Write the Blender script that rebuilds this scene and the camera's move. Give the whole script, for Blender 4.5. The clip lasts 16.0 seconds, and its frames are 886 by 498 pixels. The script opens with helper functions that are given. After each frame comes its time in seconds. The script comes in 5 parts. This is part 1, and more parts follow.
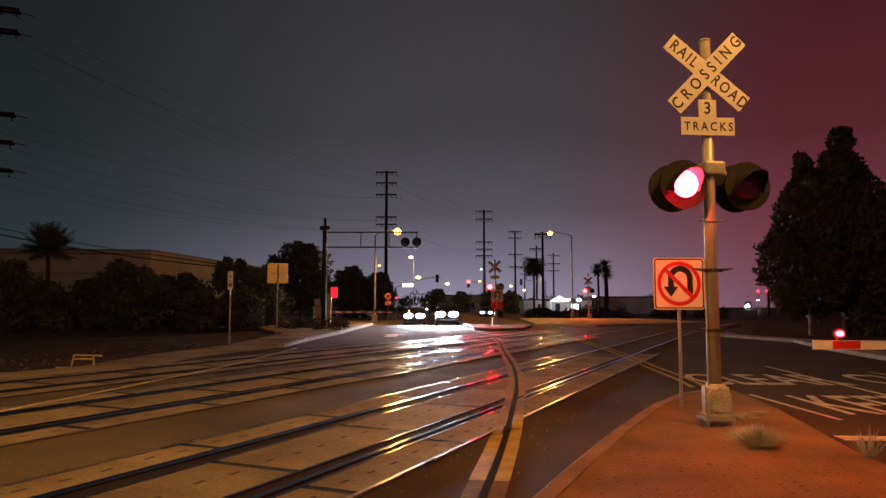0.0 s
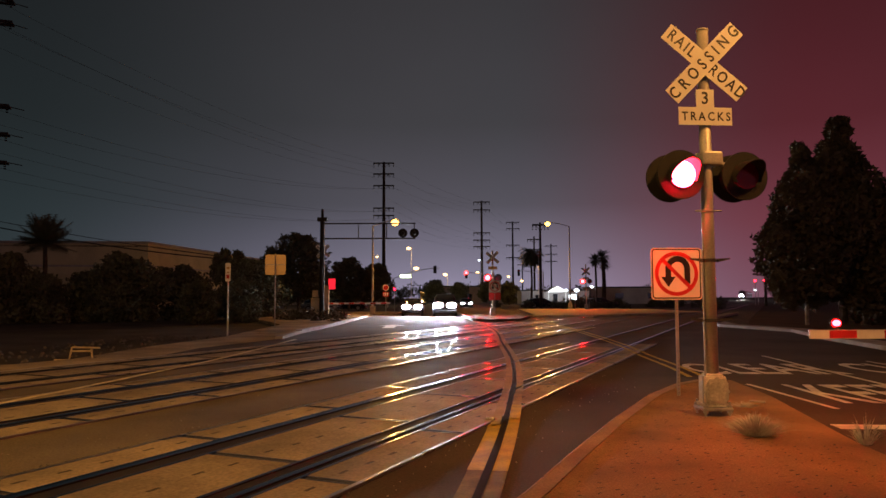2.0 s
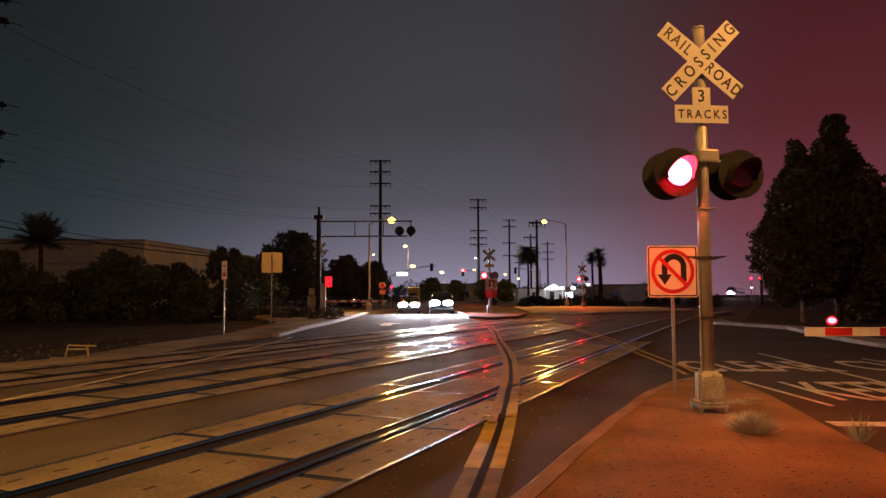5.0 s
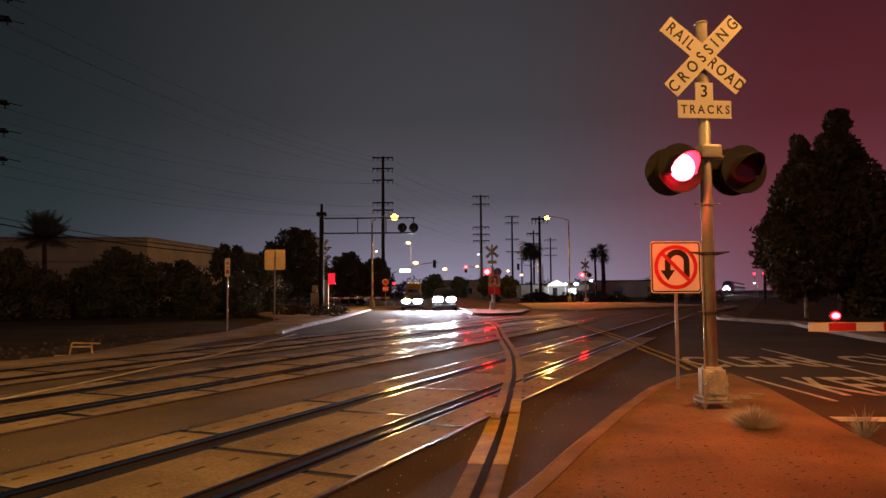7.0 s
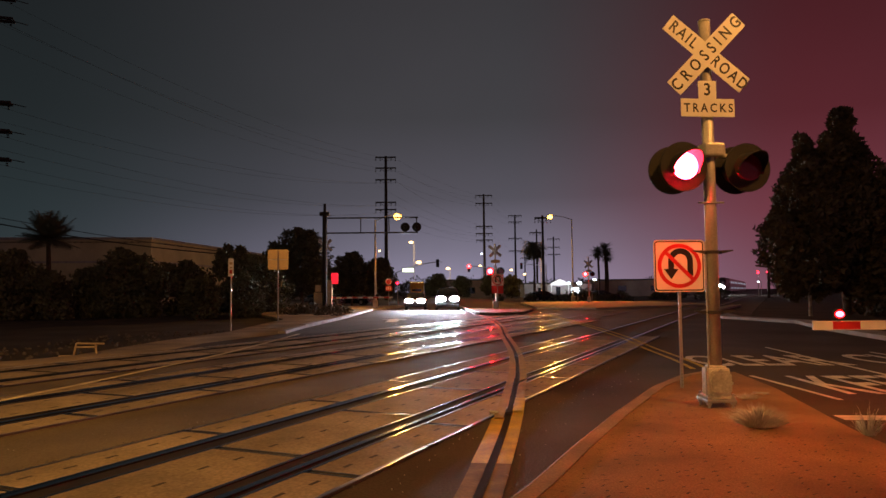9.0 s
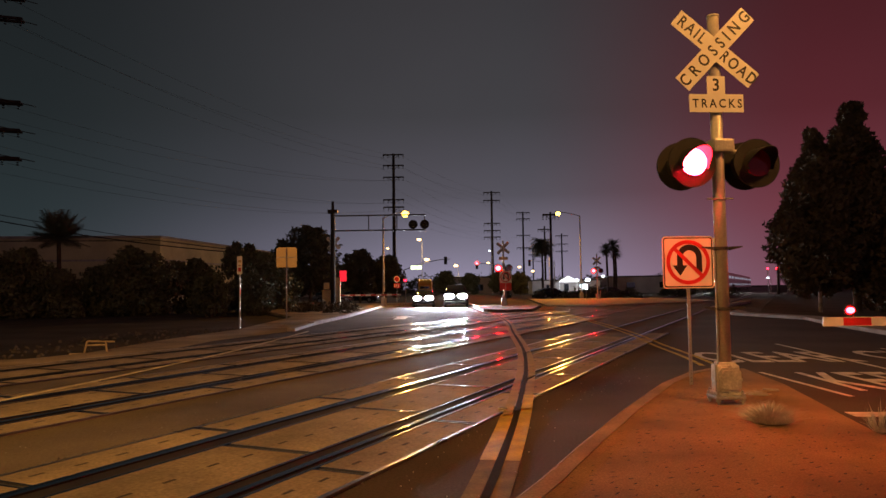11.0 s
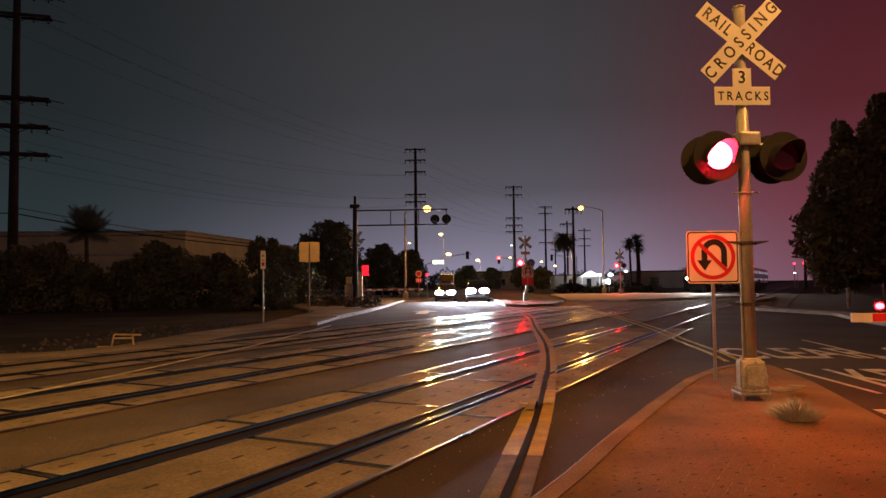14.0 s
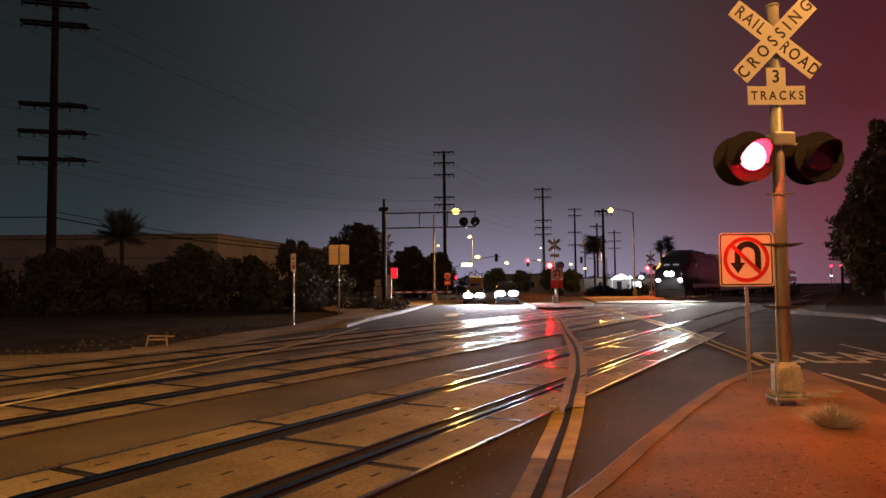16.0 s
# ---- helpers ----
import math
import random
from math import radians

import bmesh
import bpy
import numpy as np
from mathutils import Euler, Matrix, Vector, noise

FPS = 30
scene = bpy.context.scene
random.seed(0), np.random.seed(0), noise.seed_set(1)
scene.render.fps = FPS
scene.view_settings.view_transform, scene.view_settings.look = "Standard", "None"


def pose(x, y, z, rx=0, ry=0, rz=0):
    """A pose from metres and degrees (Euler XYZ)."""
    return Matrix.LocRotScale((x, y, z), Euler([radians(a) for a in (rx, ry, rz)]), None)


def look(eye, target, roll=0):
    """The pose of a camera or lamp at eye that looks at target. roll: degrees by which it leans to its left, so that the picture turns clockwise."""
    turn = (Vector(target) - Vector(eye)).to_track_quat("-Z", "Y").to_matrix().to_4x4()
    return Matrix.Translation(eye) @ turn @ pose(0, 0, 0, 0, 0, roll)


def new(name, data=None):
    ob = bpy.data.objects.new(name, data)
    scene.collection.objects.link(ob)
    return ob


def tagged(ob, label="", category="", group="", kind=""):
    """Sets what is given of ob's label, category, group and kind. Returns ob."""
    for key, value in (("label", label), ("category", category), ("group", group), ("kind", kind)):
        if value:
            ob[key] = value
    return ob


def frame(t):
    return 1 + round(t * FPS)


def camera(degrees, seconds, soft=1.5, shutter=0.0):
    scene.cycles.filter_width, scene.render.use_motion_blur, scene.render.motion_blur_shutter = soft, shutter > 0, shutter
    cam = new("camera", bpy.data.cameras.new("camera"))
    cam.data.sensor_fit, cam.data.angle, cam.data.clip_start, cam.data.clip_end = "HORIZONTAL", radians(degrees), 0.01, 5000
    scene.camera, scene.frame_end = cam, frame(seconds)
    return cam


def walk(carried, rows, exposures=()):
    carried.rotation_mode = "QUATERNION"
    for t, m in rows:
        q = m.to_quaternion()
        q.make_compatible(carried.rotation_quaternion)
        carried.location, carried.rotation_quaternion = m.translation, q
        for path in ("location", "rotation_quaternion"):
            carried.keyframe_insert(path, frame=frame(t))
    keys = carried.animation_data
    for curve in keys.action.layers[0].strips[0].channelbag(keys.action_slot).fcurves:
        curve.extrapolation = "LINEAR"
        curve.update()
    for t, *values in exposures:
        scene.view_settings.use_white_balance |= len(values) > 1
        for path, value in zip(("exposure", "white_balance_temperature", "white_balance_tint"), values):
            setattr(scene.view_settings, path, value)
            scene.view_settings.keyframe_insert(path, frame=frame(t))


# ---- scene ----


# camera on the median, carried in the hand, turning slowly to the left
EYE = 1.5


def aim(yaw, pitch, roll):
    return pose(0, 0, EYE, 90 + pitch, 0, yaw) @ pose(0, 0, 0, 0, 0, -roll)


cam = camera(63.99, 16.0)
walk(cam, [(t, aim(*a)) for t, *a in (
    (0, 0.000, 4.692, -0.000),
    (0.5, -0.048, 4.417, 0.070),
    (1, -0.066, 4.239, 0.168),
    (1.5, -0.116, 4.113, 0.189),
    (2, -0.190, 3.963, 0.209),
    (2.5, -0.340, 3.838, 0.179),
    (3, -0.495, 3.824, 0.164),
    (3.5, -0.568, 3.843, 0.168),
    (4, -0.567, 3.831, 0.195),
    (6.5, -0.248, 3.599, 0.358),
    (7, -0.232, 3.506, 0.441),
    (7.5, -0.171, 3.475, 0.511),
    (8, -0.110, 3.469, 0.600),
    (8.5, -0.026, 3.470, 0.605),
    (9, 0.015, 3.460, 0.597),
    (11.5, 0.913, 3.160, 0.710),
    (12, 1.181, 3.066, 0.614),
    (12.5, 1.460, 2.960, 0.661),
    (13, 1.723, 2.894, 0.677),
    (13.5, 2.042, 2.883, 0.671),
    (14, 2.433, 2.833, 0.662),
    (14.5, 2.902, 2.860, 0.699),
    (15, 3.513, 2.941, 0.661),
    (15.5, 4.099, 2.997, 0.617),
    (16, 4.757, 3.066, 0.609),
)], exposures=((0, 0.20), (16, 0.20)))

# ---- night sky: town glow low over the horizon, dull grey-teal above ----
world = bpy.data.worlds.new("night_sky")
scene.world = world
world.use_nodes = True
wn, wl = world.node_tree.nodes, world.node_tree.links
wn.clear()
w_out = wn.new("ShaderNodeOutputWorld")
w_bg = wn.new("ShaderNodeBackground")
w_tc = wn.new("ShaderNodeTexCoord")
w_sep = wn.new("ShaderNodeSeparateXYZ")
wl.new(w_tc.outputs["Generated"], w_sep.inputs[0])


def sky_ramp(rows):
    r = wn.new("ShaderNodeValToRGB")
    wl.new(w_sep.outputs["Z"], r.inputs[0])
    e = r.color_ramp.elements
    for k, (at, col) in enumerate(rows):
        q = e[k] if k < 2 else e.new(at)
        q.position, q.color = at, (*col, 1)
    return r


# open land west, town glow ahead, red flasher glare put into the eastern sky colour
west = sky_ramp(((0.0, (0.031, 0.040, 0.045)), (0.45, (0.0093, 0.0110, 0.0122)), (0.10, (0.0195, 0.028, 0.031)), (0.22, (0.0133, 0.0177, 0.0193))))
town = sky_ramp(((0.0, (0.27, 0.238, 0.34)), (0.45, (0.032, 0.030, 0.033)), (0.06, (0.172, 0.155, 0.212)), (0.13, (0.083, 0.077, 0.096)), (0.24, (0.049, 0.047, 0.053))))
east = sky_ramp(((0.0, (0.165, 0.064, 0.092)), (0.45, (0.038, 0.0080, 0.0100)), (0.10, (0.140, 0.034, 0.048)), (0.22, (0.080, 0.0160, 0.0215))))
last = west.outputs[0]
for ramp_, x0, x1 in ((town, -0.55, 0.04), (east, 0.08, 0.46)):
    mr_ = wn.new("ShaderNodeMapRange")
    mr_.interpolation_type = "SMOOTHSTEP"
    mr_.inputs[1].default_value, mr_.inputs[2].default_value = x0, x1
    wl.new(w_sep.outputs["X"], mr_.inputs[0])
    mx_ = wn.new("ShaderNodeMix")
    mx_.data_type = "RGBA"
    wl.new(mr_.outputs[0], mx_.inputs[0])
    wl.new(last, mx_.inputs[6])
    wl.new(ramp_.outputs[0], mx_.inputs[7])
    last = mx_.outputs[2]
w_noise = wn.new("ShaderNodeTexNoise")
w_noise.inputs["Scale"].default_value, w_noise.inputs["Detail"].default_value = 2.2, 4
wl.new(w_tc.outputs["Generated"], w_noise.inputs["Vector"])
w_var = wn.new("ShaderNodeMapRange")
w_var.inputs[3].default_value, w_var.inputs[4].default_value = 0.82, 1.18
wl.new(w_noise.outputs["Fac"], w_var.inputs[0])
wl.new(last, w_bg.inputs["Color"])
wl.new(w_var.outputs[0], w_bg.inputs["Strength"])
wl.new(w_bg.outputs[0], w_out.inputs["Surface"])

SODIUM = (1.0, 0.42, 0.06)


def lamp(name, kind, at, target, energy, color, size=0.3, angle=120, blend=0.6):
    data = bpy.data.lights.new(name, kind)
    data.energy, data.color = energy, color
    if kind == "SPOT":
        data.spot_size, data.spot_blend, data.shadow_soft_size = radians(angle), blend, size
    elif kind == "AREA":
        data.size = size
        data.spread = radians(angle)
    else:
        data.shadow_soft_size = size
    ob = new(name, data)
    ob.matrix_world = look(at, target)
    return ob


# sodium street lamps: median, left verge (added, out of view), two across the tracks
lamp("street_light", "SPOT", (6.7, 4.9, 8.55), (3.2, 13.5, 0), 1850, (1.0, 0.41, 0.085), 0.25, 104, 1.0)
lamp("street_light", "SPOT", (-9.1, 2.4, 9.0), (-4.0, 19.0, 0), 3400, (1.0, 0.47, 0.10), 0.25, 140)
lamp("street_light", "SPOT", (-4.0, 61.6, 7.6), (-3.6, 55, 0), 3000, SODIUM, 0.2, 150)
lamp("street_light", "SPOT", (13.65, 89.6, 10.4), (12.5, 80, 0), 5600, SODIUM, 0.2, 150)
# lamps round the junction and before the warehouse
for at_, watts, tone in (((26.6, 161.0, 2.6), 1100, (0.85, 0.93, 1.0)), ((1.2, 186.0, 6.0), 1800, (1.0, 0.66, 0.28)), ((18.7, 137.5, 7.4), 1500, SODIUM), ((-6.8, 147.0, 10.0), 2000, (1.0, 0.66, 0.28)), ((-27.5, 102.5, 7.2), 900, (1.0, 0.55, 0.18))):
    lamp("street_light", "POINT", at_, (at_[0], at_[1], 0), watts, tone, 0.3)
# headlamps of the two cars waiting at the far gate
for hx, hy, hz in ((-3.1, 59.8, 0.8), (-1.75, 59.8, 0.8), (-0.45, 57.8, 0.95), (1.1, 57.8, 0.95)):
    lamp("headlamp_beam", "SPOT", (hx, hy - 0.25, hz), (hx * 0.6 + 0.8, 20, 0.25), 1900, (0.78, 0.87, 1.0), 0.10, 36, 0.9)

# ---- materials ----


def surf(name, base, rough=0.6, metal=0.0, var=0.3, scale=1.5, fine=30.0, bump=0.15, spec=0.5, rough_var=0.15, island=0.0, second=None):
    m = bpy.data.materials.new(name)
    m.use_nodes = True
    n, l = m.node_tree.nodes, m.node_tree.links
    b = n["Principled BSDF"]
    tc = n.new("ShaderNodeTexCoord")
    big, small = n.new("ShaderNodeTexNoise"), n.new("ShaderNodeTexNoise")
    big.inputs["Scale"].default_value, big.inputs["Detail"].default_value = scale, 5
    small.inputs["Scale"].default_value, small.inputs["Detail"].default_value = fine, 3
    for q in (big, small):
        l.new(tc.outputs["Object"], q.inputs["Vector"])
    ramp = n.new("ShaderNodeValToRGB")
    lo = tuple(c * (1 - var) for c in base)
    hi = second or tuple(min(1, c * (1 + var)) for c in base)
    ramp.color_ramp.elements[0].position, ramp.color_ramp.elements[0].color = 0.32, (*lo, 1)
    ramp.color_ramp.elements[1].position, ramp.color_ramp.elements[1].color = 0.68, (*hi, 1)
    l.new(big.outputs["Fac"], ramp.inputs[0])
    mix = n.new("ShaderNodeMix")
    mix.data_type, mix.blend_type = "RGBA", "OVERLAY"
    mix.inputs[0].default_value = min(1.0, var * 1.6)
    l.new(ramp.outputs[0], mix.inputs[6])
    l.new(small.outputs["Fac"], mix.inputs[7])
    col = mix.outputs[2]
    if island:
        info = n.new("ShaderNodeObjectInfo")
        mr = n.new("ShaderNodeMapRange")
        mr.inputs[3].default_value, mr.inputs[4].default_value = 1 - island, 1 + island
        l.new(info.outputs["Random"], mr.inputs[0])
        hsv = n.new("ShaderNodeHueSaturation")
        l.new(mr.outputs[0], hsv.inputs["Value"])
        l.new(col, hsv.inputs["Color"])
        col = hsv.outputs[0]
    l.new(col, b.inputs["Base Color"])
    rr = n.new("ShaderNodeMapRange")
    rr.inputs[3].default_value, rr.inputs[4].default_value = max(0.03, rough - rough_var), min(1, rough + rough_var)
    l.new(big.outputs["Fac"], rr.inputs[0])
    l.new(rr.outputs[0], b.inputs["Roughness"])
    b.inputs["Metallic"].default_value = metal
    b.inputs["Specular IOR Level"].default_value = spec
    if bump:
        bp = n.new("ShaderNodeBump")
        bp.inputs["Strength"].default_value, bp.inputs["Distance"].default_value = bump, 0.01
        l.new(small.outputs["Fac"], bp.inputs["Height"])
        l.new(bp.outputs[0], b.inputs["Normal"])
    return m


def glow(name, color, strength):
    m = bpy.data.materials.new(name)
    m.use_nodes = True
    b = m.node_tree.nodes["Principled BSDF"]
    b.inputs["Base Color"].default_value = (*color, 1)
    b.inputs["Emission Color"].default_value = (*color, 1)
    b.inputs["Emission Strength"].default_value = strength
    return m


def glassy(name, color, rough=0.05):
    m = bpy.data.materials.new(name)
    m.use_nodes = True
    b = m.node_tree.nodes["Principled BSDF"]
    b.inputs["Base Color"].default_value = (*color, 1)
    b.inputs["Roughness"].default_value = rough
    b.inputs["Coat Weight"].default_value = 0.6
    return m


M_ASPHALT = surf("asphalt", (0.066, 0.054, 0.048), 0.85, 0, 0.40, 0.35, 38, 1.0, 0.2)
M_ASPHALT_OLD = surf("worn_asphalt", (0.12, 0.098, 0.066), 0.88, 0, 0.4, 0.5, 38, 1.0, 0.2)
M_PANEL = surf("crossing_concrete", (0.25, 0.205, 0.14), 0.76, 0, 0.38, 0.9, 30, 0.3, 0.20, 0.10, 0.14)
M_RUBBER = surf("black_rubber", (0.018, 0.017, 0.016), 0.55, 0, 0.3, 2, 60, 0.3)
M_RAIL = surf("polished_rail_steel", (0.24, 0.235, 0.23), 0.13, 1.0, 0.15, 1.0, 40, 0.02, 0.5, 0.04)
M_RAILSIDE = surf("rusty_rail_side", (0.07, 0.045, 0.03), 0.7, 0.3, 0.4, 4, 40, 0.3)
M_EDGE = surf("panel_edge_steel", (0.30, 0.285, 0.265), 0.14, 1.0, 0.25, 1.2, 40, 0.04, 0.5, 0.06)
M_POCKET = surf("lifting_pocket", (0.028, 0.022, 0.018), 0.8, 0, 0.3, 3, 40, 0.2)
M_CONC = surf("kerb_concrete", (0.36, 0.34, 0.31), 0.8, 0, 0.25, 1.2, 40, 0.3, 0.3)
M_STAMPED = surf("stamped_brick_concrete", (0.238, 0.150, 0.074), 0.8, 0, 0.42, 0.8, 60, 0.25, 0.3)
_n, _l = M_STAMPED.node_tree.nodes, M_STAMPED.node_tree.links
_bump = next(q for q in _n if q.type == "BUMP")
_bk = _n.new("ShaderNodeTexBrick")
for _key, _val in (("Scale", 1.0), ("Mortar Size", 0.009), ("Mortar Smooth", 0.6), ("Brick Width", 0.21), ("Row Height", 0.105)):
    _bk.inputs[_key].default_value = _val
_map = _n.new("ShaderNodeMapping")
_map.inputs["Rotation"].default_value[2] = radians(28)
_tc = next(q for q in _n if q.type == "TEX_COORD")
_l.new(_tc.outputs["Object"], _map.inputs[0])
_l.new(_map.outputs[0], _bk.inputs["Vector"])
_b2 = _n.new("ShaderNodeBump")
_b2.invert = True
_b2.inputs["Strength"].default_value, _b2.inputs["Distance"].default_value = 0.55, 0.006
_l.new(_bk.outputs["Fac"], _b2.inputs["Height"])
_l.new(_bump.outputs[0], _b2.inputs["Normal"])
_l.new(_b2.outputs[0], next(q for q in _n if q.type == "BSDF_PRINCIPLED").inputs["Normal"])
M_DIRT = surf("dry_dirt", (0.058, 0.049, 0.039), 0.95, 0, 0.4, 0.4, 14, 0.9, 0.15)
M_BALLAST = surf("ballast", (0.10, 0.092, 0.085), 0.9, 0, 0.5, 1.2, 18, 1.0, 0.2)
M_YELLOW = surf("yellow_paint", (0.44, 0.33, 0.03), 0.6, 0, 0.35, 3, 60, 0.3, 0.4)
M_YELLOWWORN = surf("worn_yellow_paint", (0.27, 0.20, 0.07), 0.6, 0, 0.35, 3, 60, 0.3, 0.4)
M_YELLOWOLD = surf("dirty_yellow_paint", (0.17, 0.125, 0.045), 0.75, 0, 0.4, 3, 60, 0.3, 0.3)
M_WHITE = surf("white_road_paint", (0.62, 0.60, 0.57), 0.6, 0, 0.35, 3, 60, 0.3, 0.4)
M_BLACKLINE = surf("black_road_stripe", (0.020, 0.019, 0.018), 0.92, 0, 0.3, 3, 60, 0.3, 0.1)
M_MAST = surf("aluminium_mast", (0.50, 0.48, 0.45), 0.45, 0.35, 0.2, 2.5, 50, 0.08)
M_GALV = surf("galvanised_steel", (0.42, 0.42, 0.42), 0.45, 0.6, 0.2, 4, 60, 0.08)
M_SIGNWHITE = surf("white_sign_sheeting", (0.74, 0.72, 0.68), 0.38, 0, 0.08, 3, 90, 0.03)
M_SIGNBLACK = surf("black_sign_ink", (0.012, 0.012, 0.012), 0.45, 0, 0.2, 4, 60, 0.0)
M_SIGNRED = surf("red_sign_ink", (0.50, 0.02, 0.02), 0.42, 0, 0.12, 4, 60, 0.0)
M_SIGNBACK = surf("bare_aluminium_sign_back", (0.38, 0.27, 0.14), 0.36, 0.75, 0.2, 3, 50, 0.12)
M_BLACK = surf("black_enamel", (0.020, 0.019, 0.018), 0.6, 0, 0.3, 4, 60, 0.06, 0.3)
M_LENS = glassy("red_lens", (0.22, 0.004, 0.008), 0.12)
M_REDGLOW = glow("lit_red_led", (1.0, 0.008, 0.018), 320)
M_REDREAR = glow("lit_red_led_rear", (1.0, 0.006, 0.014), 170)
M_REDFAR = glow("lit_red_signal", (1.0, 0.0007, 0.001), 1300)
M_REDSMALL = glow("lit_red_gate_lamp", (1.0, 0.0022, 0.004), 330)
M_REDTINY = glow("distant_red_lamp", (1.0, 0.004, 0.012), 40)
M_SODIUM = glow("lit_sodium_lamp", (1.0, 0.50, 0.075), 8.0)
M_WARMFAR = glow("distant_warm_lamp", (1.0, 0.66, 0.26), 4.0)
M_COOLFAR = glow("distant_white_lamp", (0.80, 0.92, 1.0), 4)
M_HEAD = glow("lit_headlamp", (0.80, 0.88, 1.0), 1200)
M_TRAINHEAD = glow("lit_train_headlamp", (1.0, 0.95, 0.88), 3800)
M_GREENSMALL = glow("distant_green_signal", (0.05, 1.0, 0.5), 20)
M_WOODPOLE = surf("weathered_pole_wood", (0.045, 0.038, 0.032), 0.9, 0, 0.3, 2, 25, 0.5, 0.2)
M_WIRE = surf("dark_cable", (0.02, 0.02, 0.021), 0.6, 0, 0.1, 4, 40, 0)
M_LEAF = surf("dark_foliage", (0.10, 0.11, 0.075), 0.75, 0, 0.5, 0.8, 20, 0.2, 0.25)
M_LEAF2 = surf("conifer_foliage", (0.12, 0.095, 0.065), 0.8, 0, 0.5, 0.8, 20, 0.2, 0.2)
M_BARK = surf("bark", (0.09, 0.07, 0.055), 0.95, 0, 0.4, 3, 25, 0.9, 0.15)
M_DRY = surf("dry_grass", (0.52, 0.54, 0.50), 0.9, 0, 0.4, 4, 30, 0.2, 0.2)
M_BRUSH = surf("dry_brush", (0.10, 0.085, 0.06), 0.9, 0, 0.4, 2, 30, 0.2, 0.2)
M_PALEBARK = surf("pale_trunk_bark", (0.38, 0.32, 0.26), 0.9, 0, 0.35, 3, 25, 0.6, 0.2)
M_DARKSTEEL = surf("dark_painted_steel", (0.055, 0.05, 0.048), 0.55, 0.3, 0.3, 3, 40, 0.1)
M_MEDIANKERB = surf("weathered_kerb_concrete", (0.26, 0.178, 0.115), 0.85, 0, 0.3, 1.2, 40, 0.3, 0.25)
M_STUCCO = surf("beige_wall", (0.52, 0.47, 0.29), 0.85, 0, 0.15, 0.3, 8, 0.2, 0.2)
M_ROOFDARK = surf("dark_roof", (0.06, 0.055, 0.05), 0.8, 0, 0.25, 0.5, 10, 0.2)
M_CABINET = surf("cream_cabinet_paint", (0.50, 0.40, 0.24), 0.5, 0, 0.2, 2, 40, 0.05)
M_CARDARK = surf("dark_car_paint", (0.03, 0.032, 0.038), 0.25, 0.2, 0.1, 3, 80, 0.0)
M_CARGREY = surf("silver_car_paint", (0.28, 0.28, 0.29), 0.28, 0.5, 0.1, 3, 80, 0.0)
M_GLASS = glassy("dark_car_glass", (0.015, 0.017, 0.02))
M_TYRE = surf("tyre_rubber", (0.02, 0.02, 0.02), 0.8, 0, 0.3, 6, 50, 0.2)
M_RIM = surf("alloy_rim", (0.45, 0.45, 0.45), 0.35, 0.9, 0.1, 6, 50, 0.0)
M_CHROME = surf("chrome_grille", (0.5, 0.5, 0.5), 0.2, 1.0, 0.1, 6, 50, 0.0)
M_TRUCKYEL = surf("yellow_truck_paint", (0.62, 0.38, 0.05), 0.4, 0, 0.1, 3, 50, 0.0)
M_LOCO = surf("dark_locomotive_paint", (0.045, 0.05, 0.065), 0.38, 0.2, 0.3, 0.7, 20, 0.05)
M_LOCOGREY = surf("silver_locomotive_paint", (0.24, 0.25, 0.27), 0.35, 0.5, 0.2, 0.7, 20, 0.03)
M_COACH = surf("stainless_coach_side", (0.42, 0.42, 0.43), 0.32, 0.9, 0.2, 0.6, 12, 0.06)
M_COACHWIN = glow("lit_coach_window", (0.75, 0.82, 1.0), 0.22)
M_UNDER = surf("grimy_underframe", (0.03, 0.027, 0.024), 0.8, 0.2, 0.4, 2, 20, 0.3)
M_WHITEGATE = surf("white_reflective_tape", (0.72, 0.70, 0.68), 0.4, 0, 0.1, 4, 50, 0.0)
M_SIGNLIT = glow("lit_street_name_sign", (0.85, 1.0, 0.62), 2.6)
M_HEADER = surf("header_angle_steel", (0.50, 0.47, 0.43), 0.30, 1.0, 0.25, 1.2, 40, 0.05, 0.5, 0.08)
M_PANELGLOW = glow("red_panel_glow", (1.0, 0.018, 0.04), 0.9)
M_TIE = surf("creosote_tie", (0.035, 0.028, 0.022), 0.9, 0, 0.4, 2, 20, 0.5)

# ---- mesh helpers ----


def box(bm, c, s, m=None, bevel=0.0):
    r = bmesh.ops.create_cube(bm, size=1.0, matrix=(m or Matrix()) @ Matrix.Translation(c) @ Matrix.Diagonal((*s, 1)))
    if bevel:
        es = list({e for v in r["verts"] for e in v.link_edges})
        bmesh.ops.bevel(bm, geom=es, offset=bevel, segments=2, affect="EDGES", profile=0.6)
    return r["verts"]


def rod(bm, a, b, r0, r1=None, seg=12):
    a, b = Vector(a), Vector(b)
    way = b - a
    m = Matrix.Translation((a + b) / 2) @ way.to_track_quat("Z", "Y").to_matrix().to_4x4()
    bmesh.ops.create_cone(bm, cap_ends=True, segments=seg, radius1=r0, radius2=r0 if r1 is None else r1, depth=way.length, matrix=m)


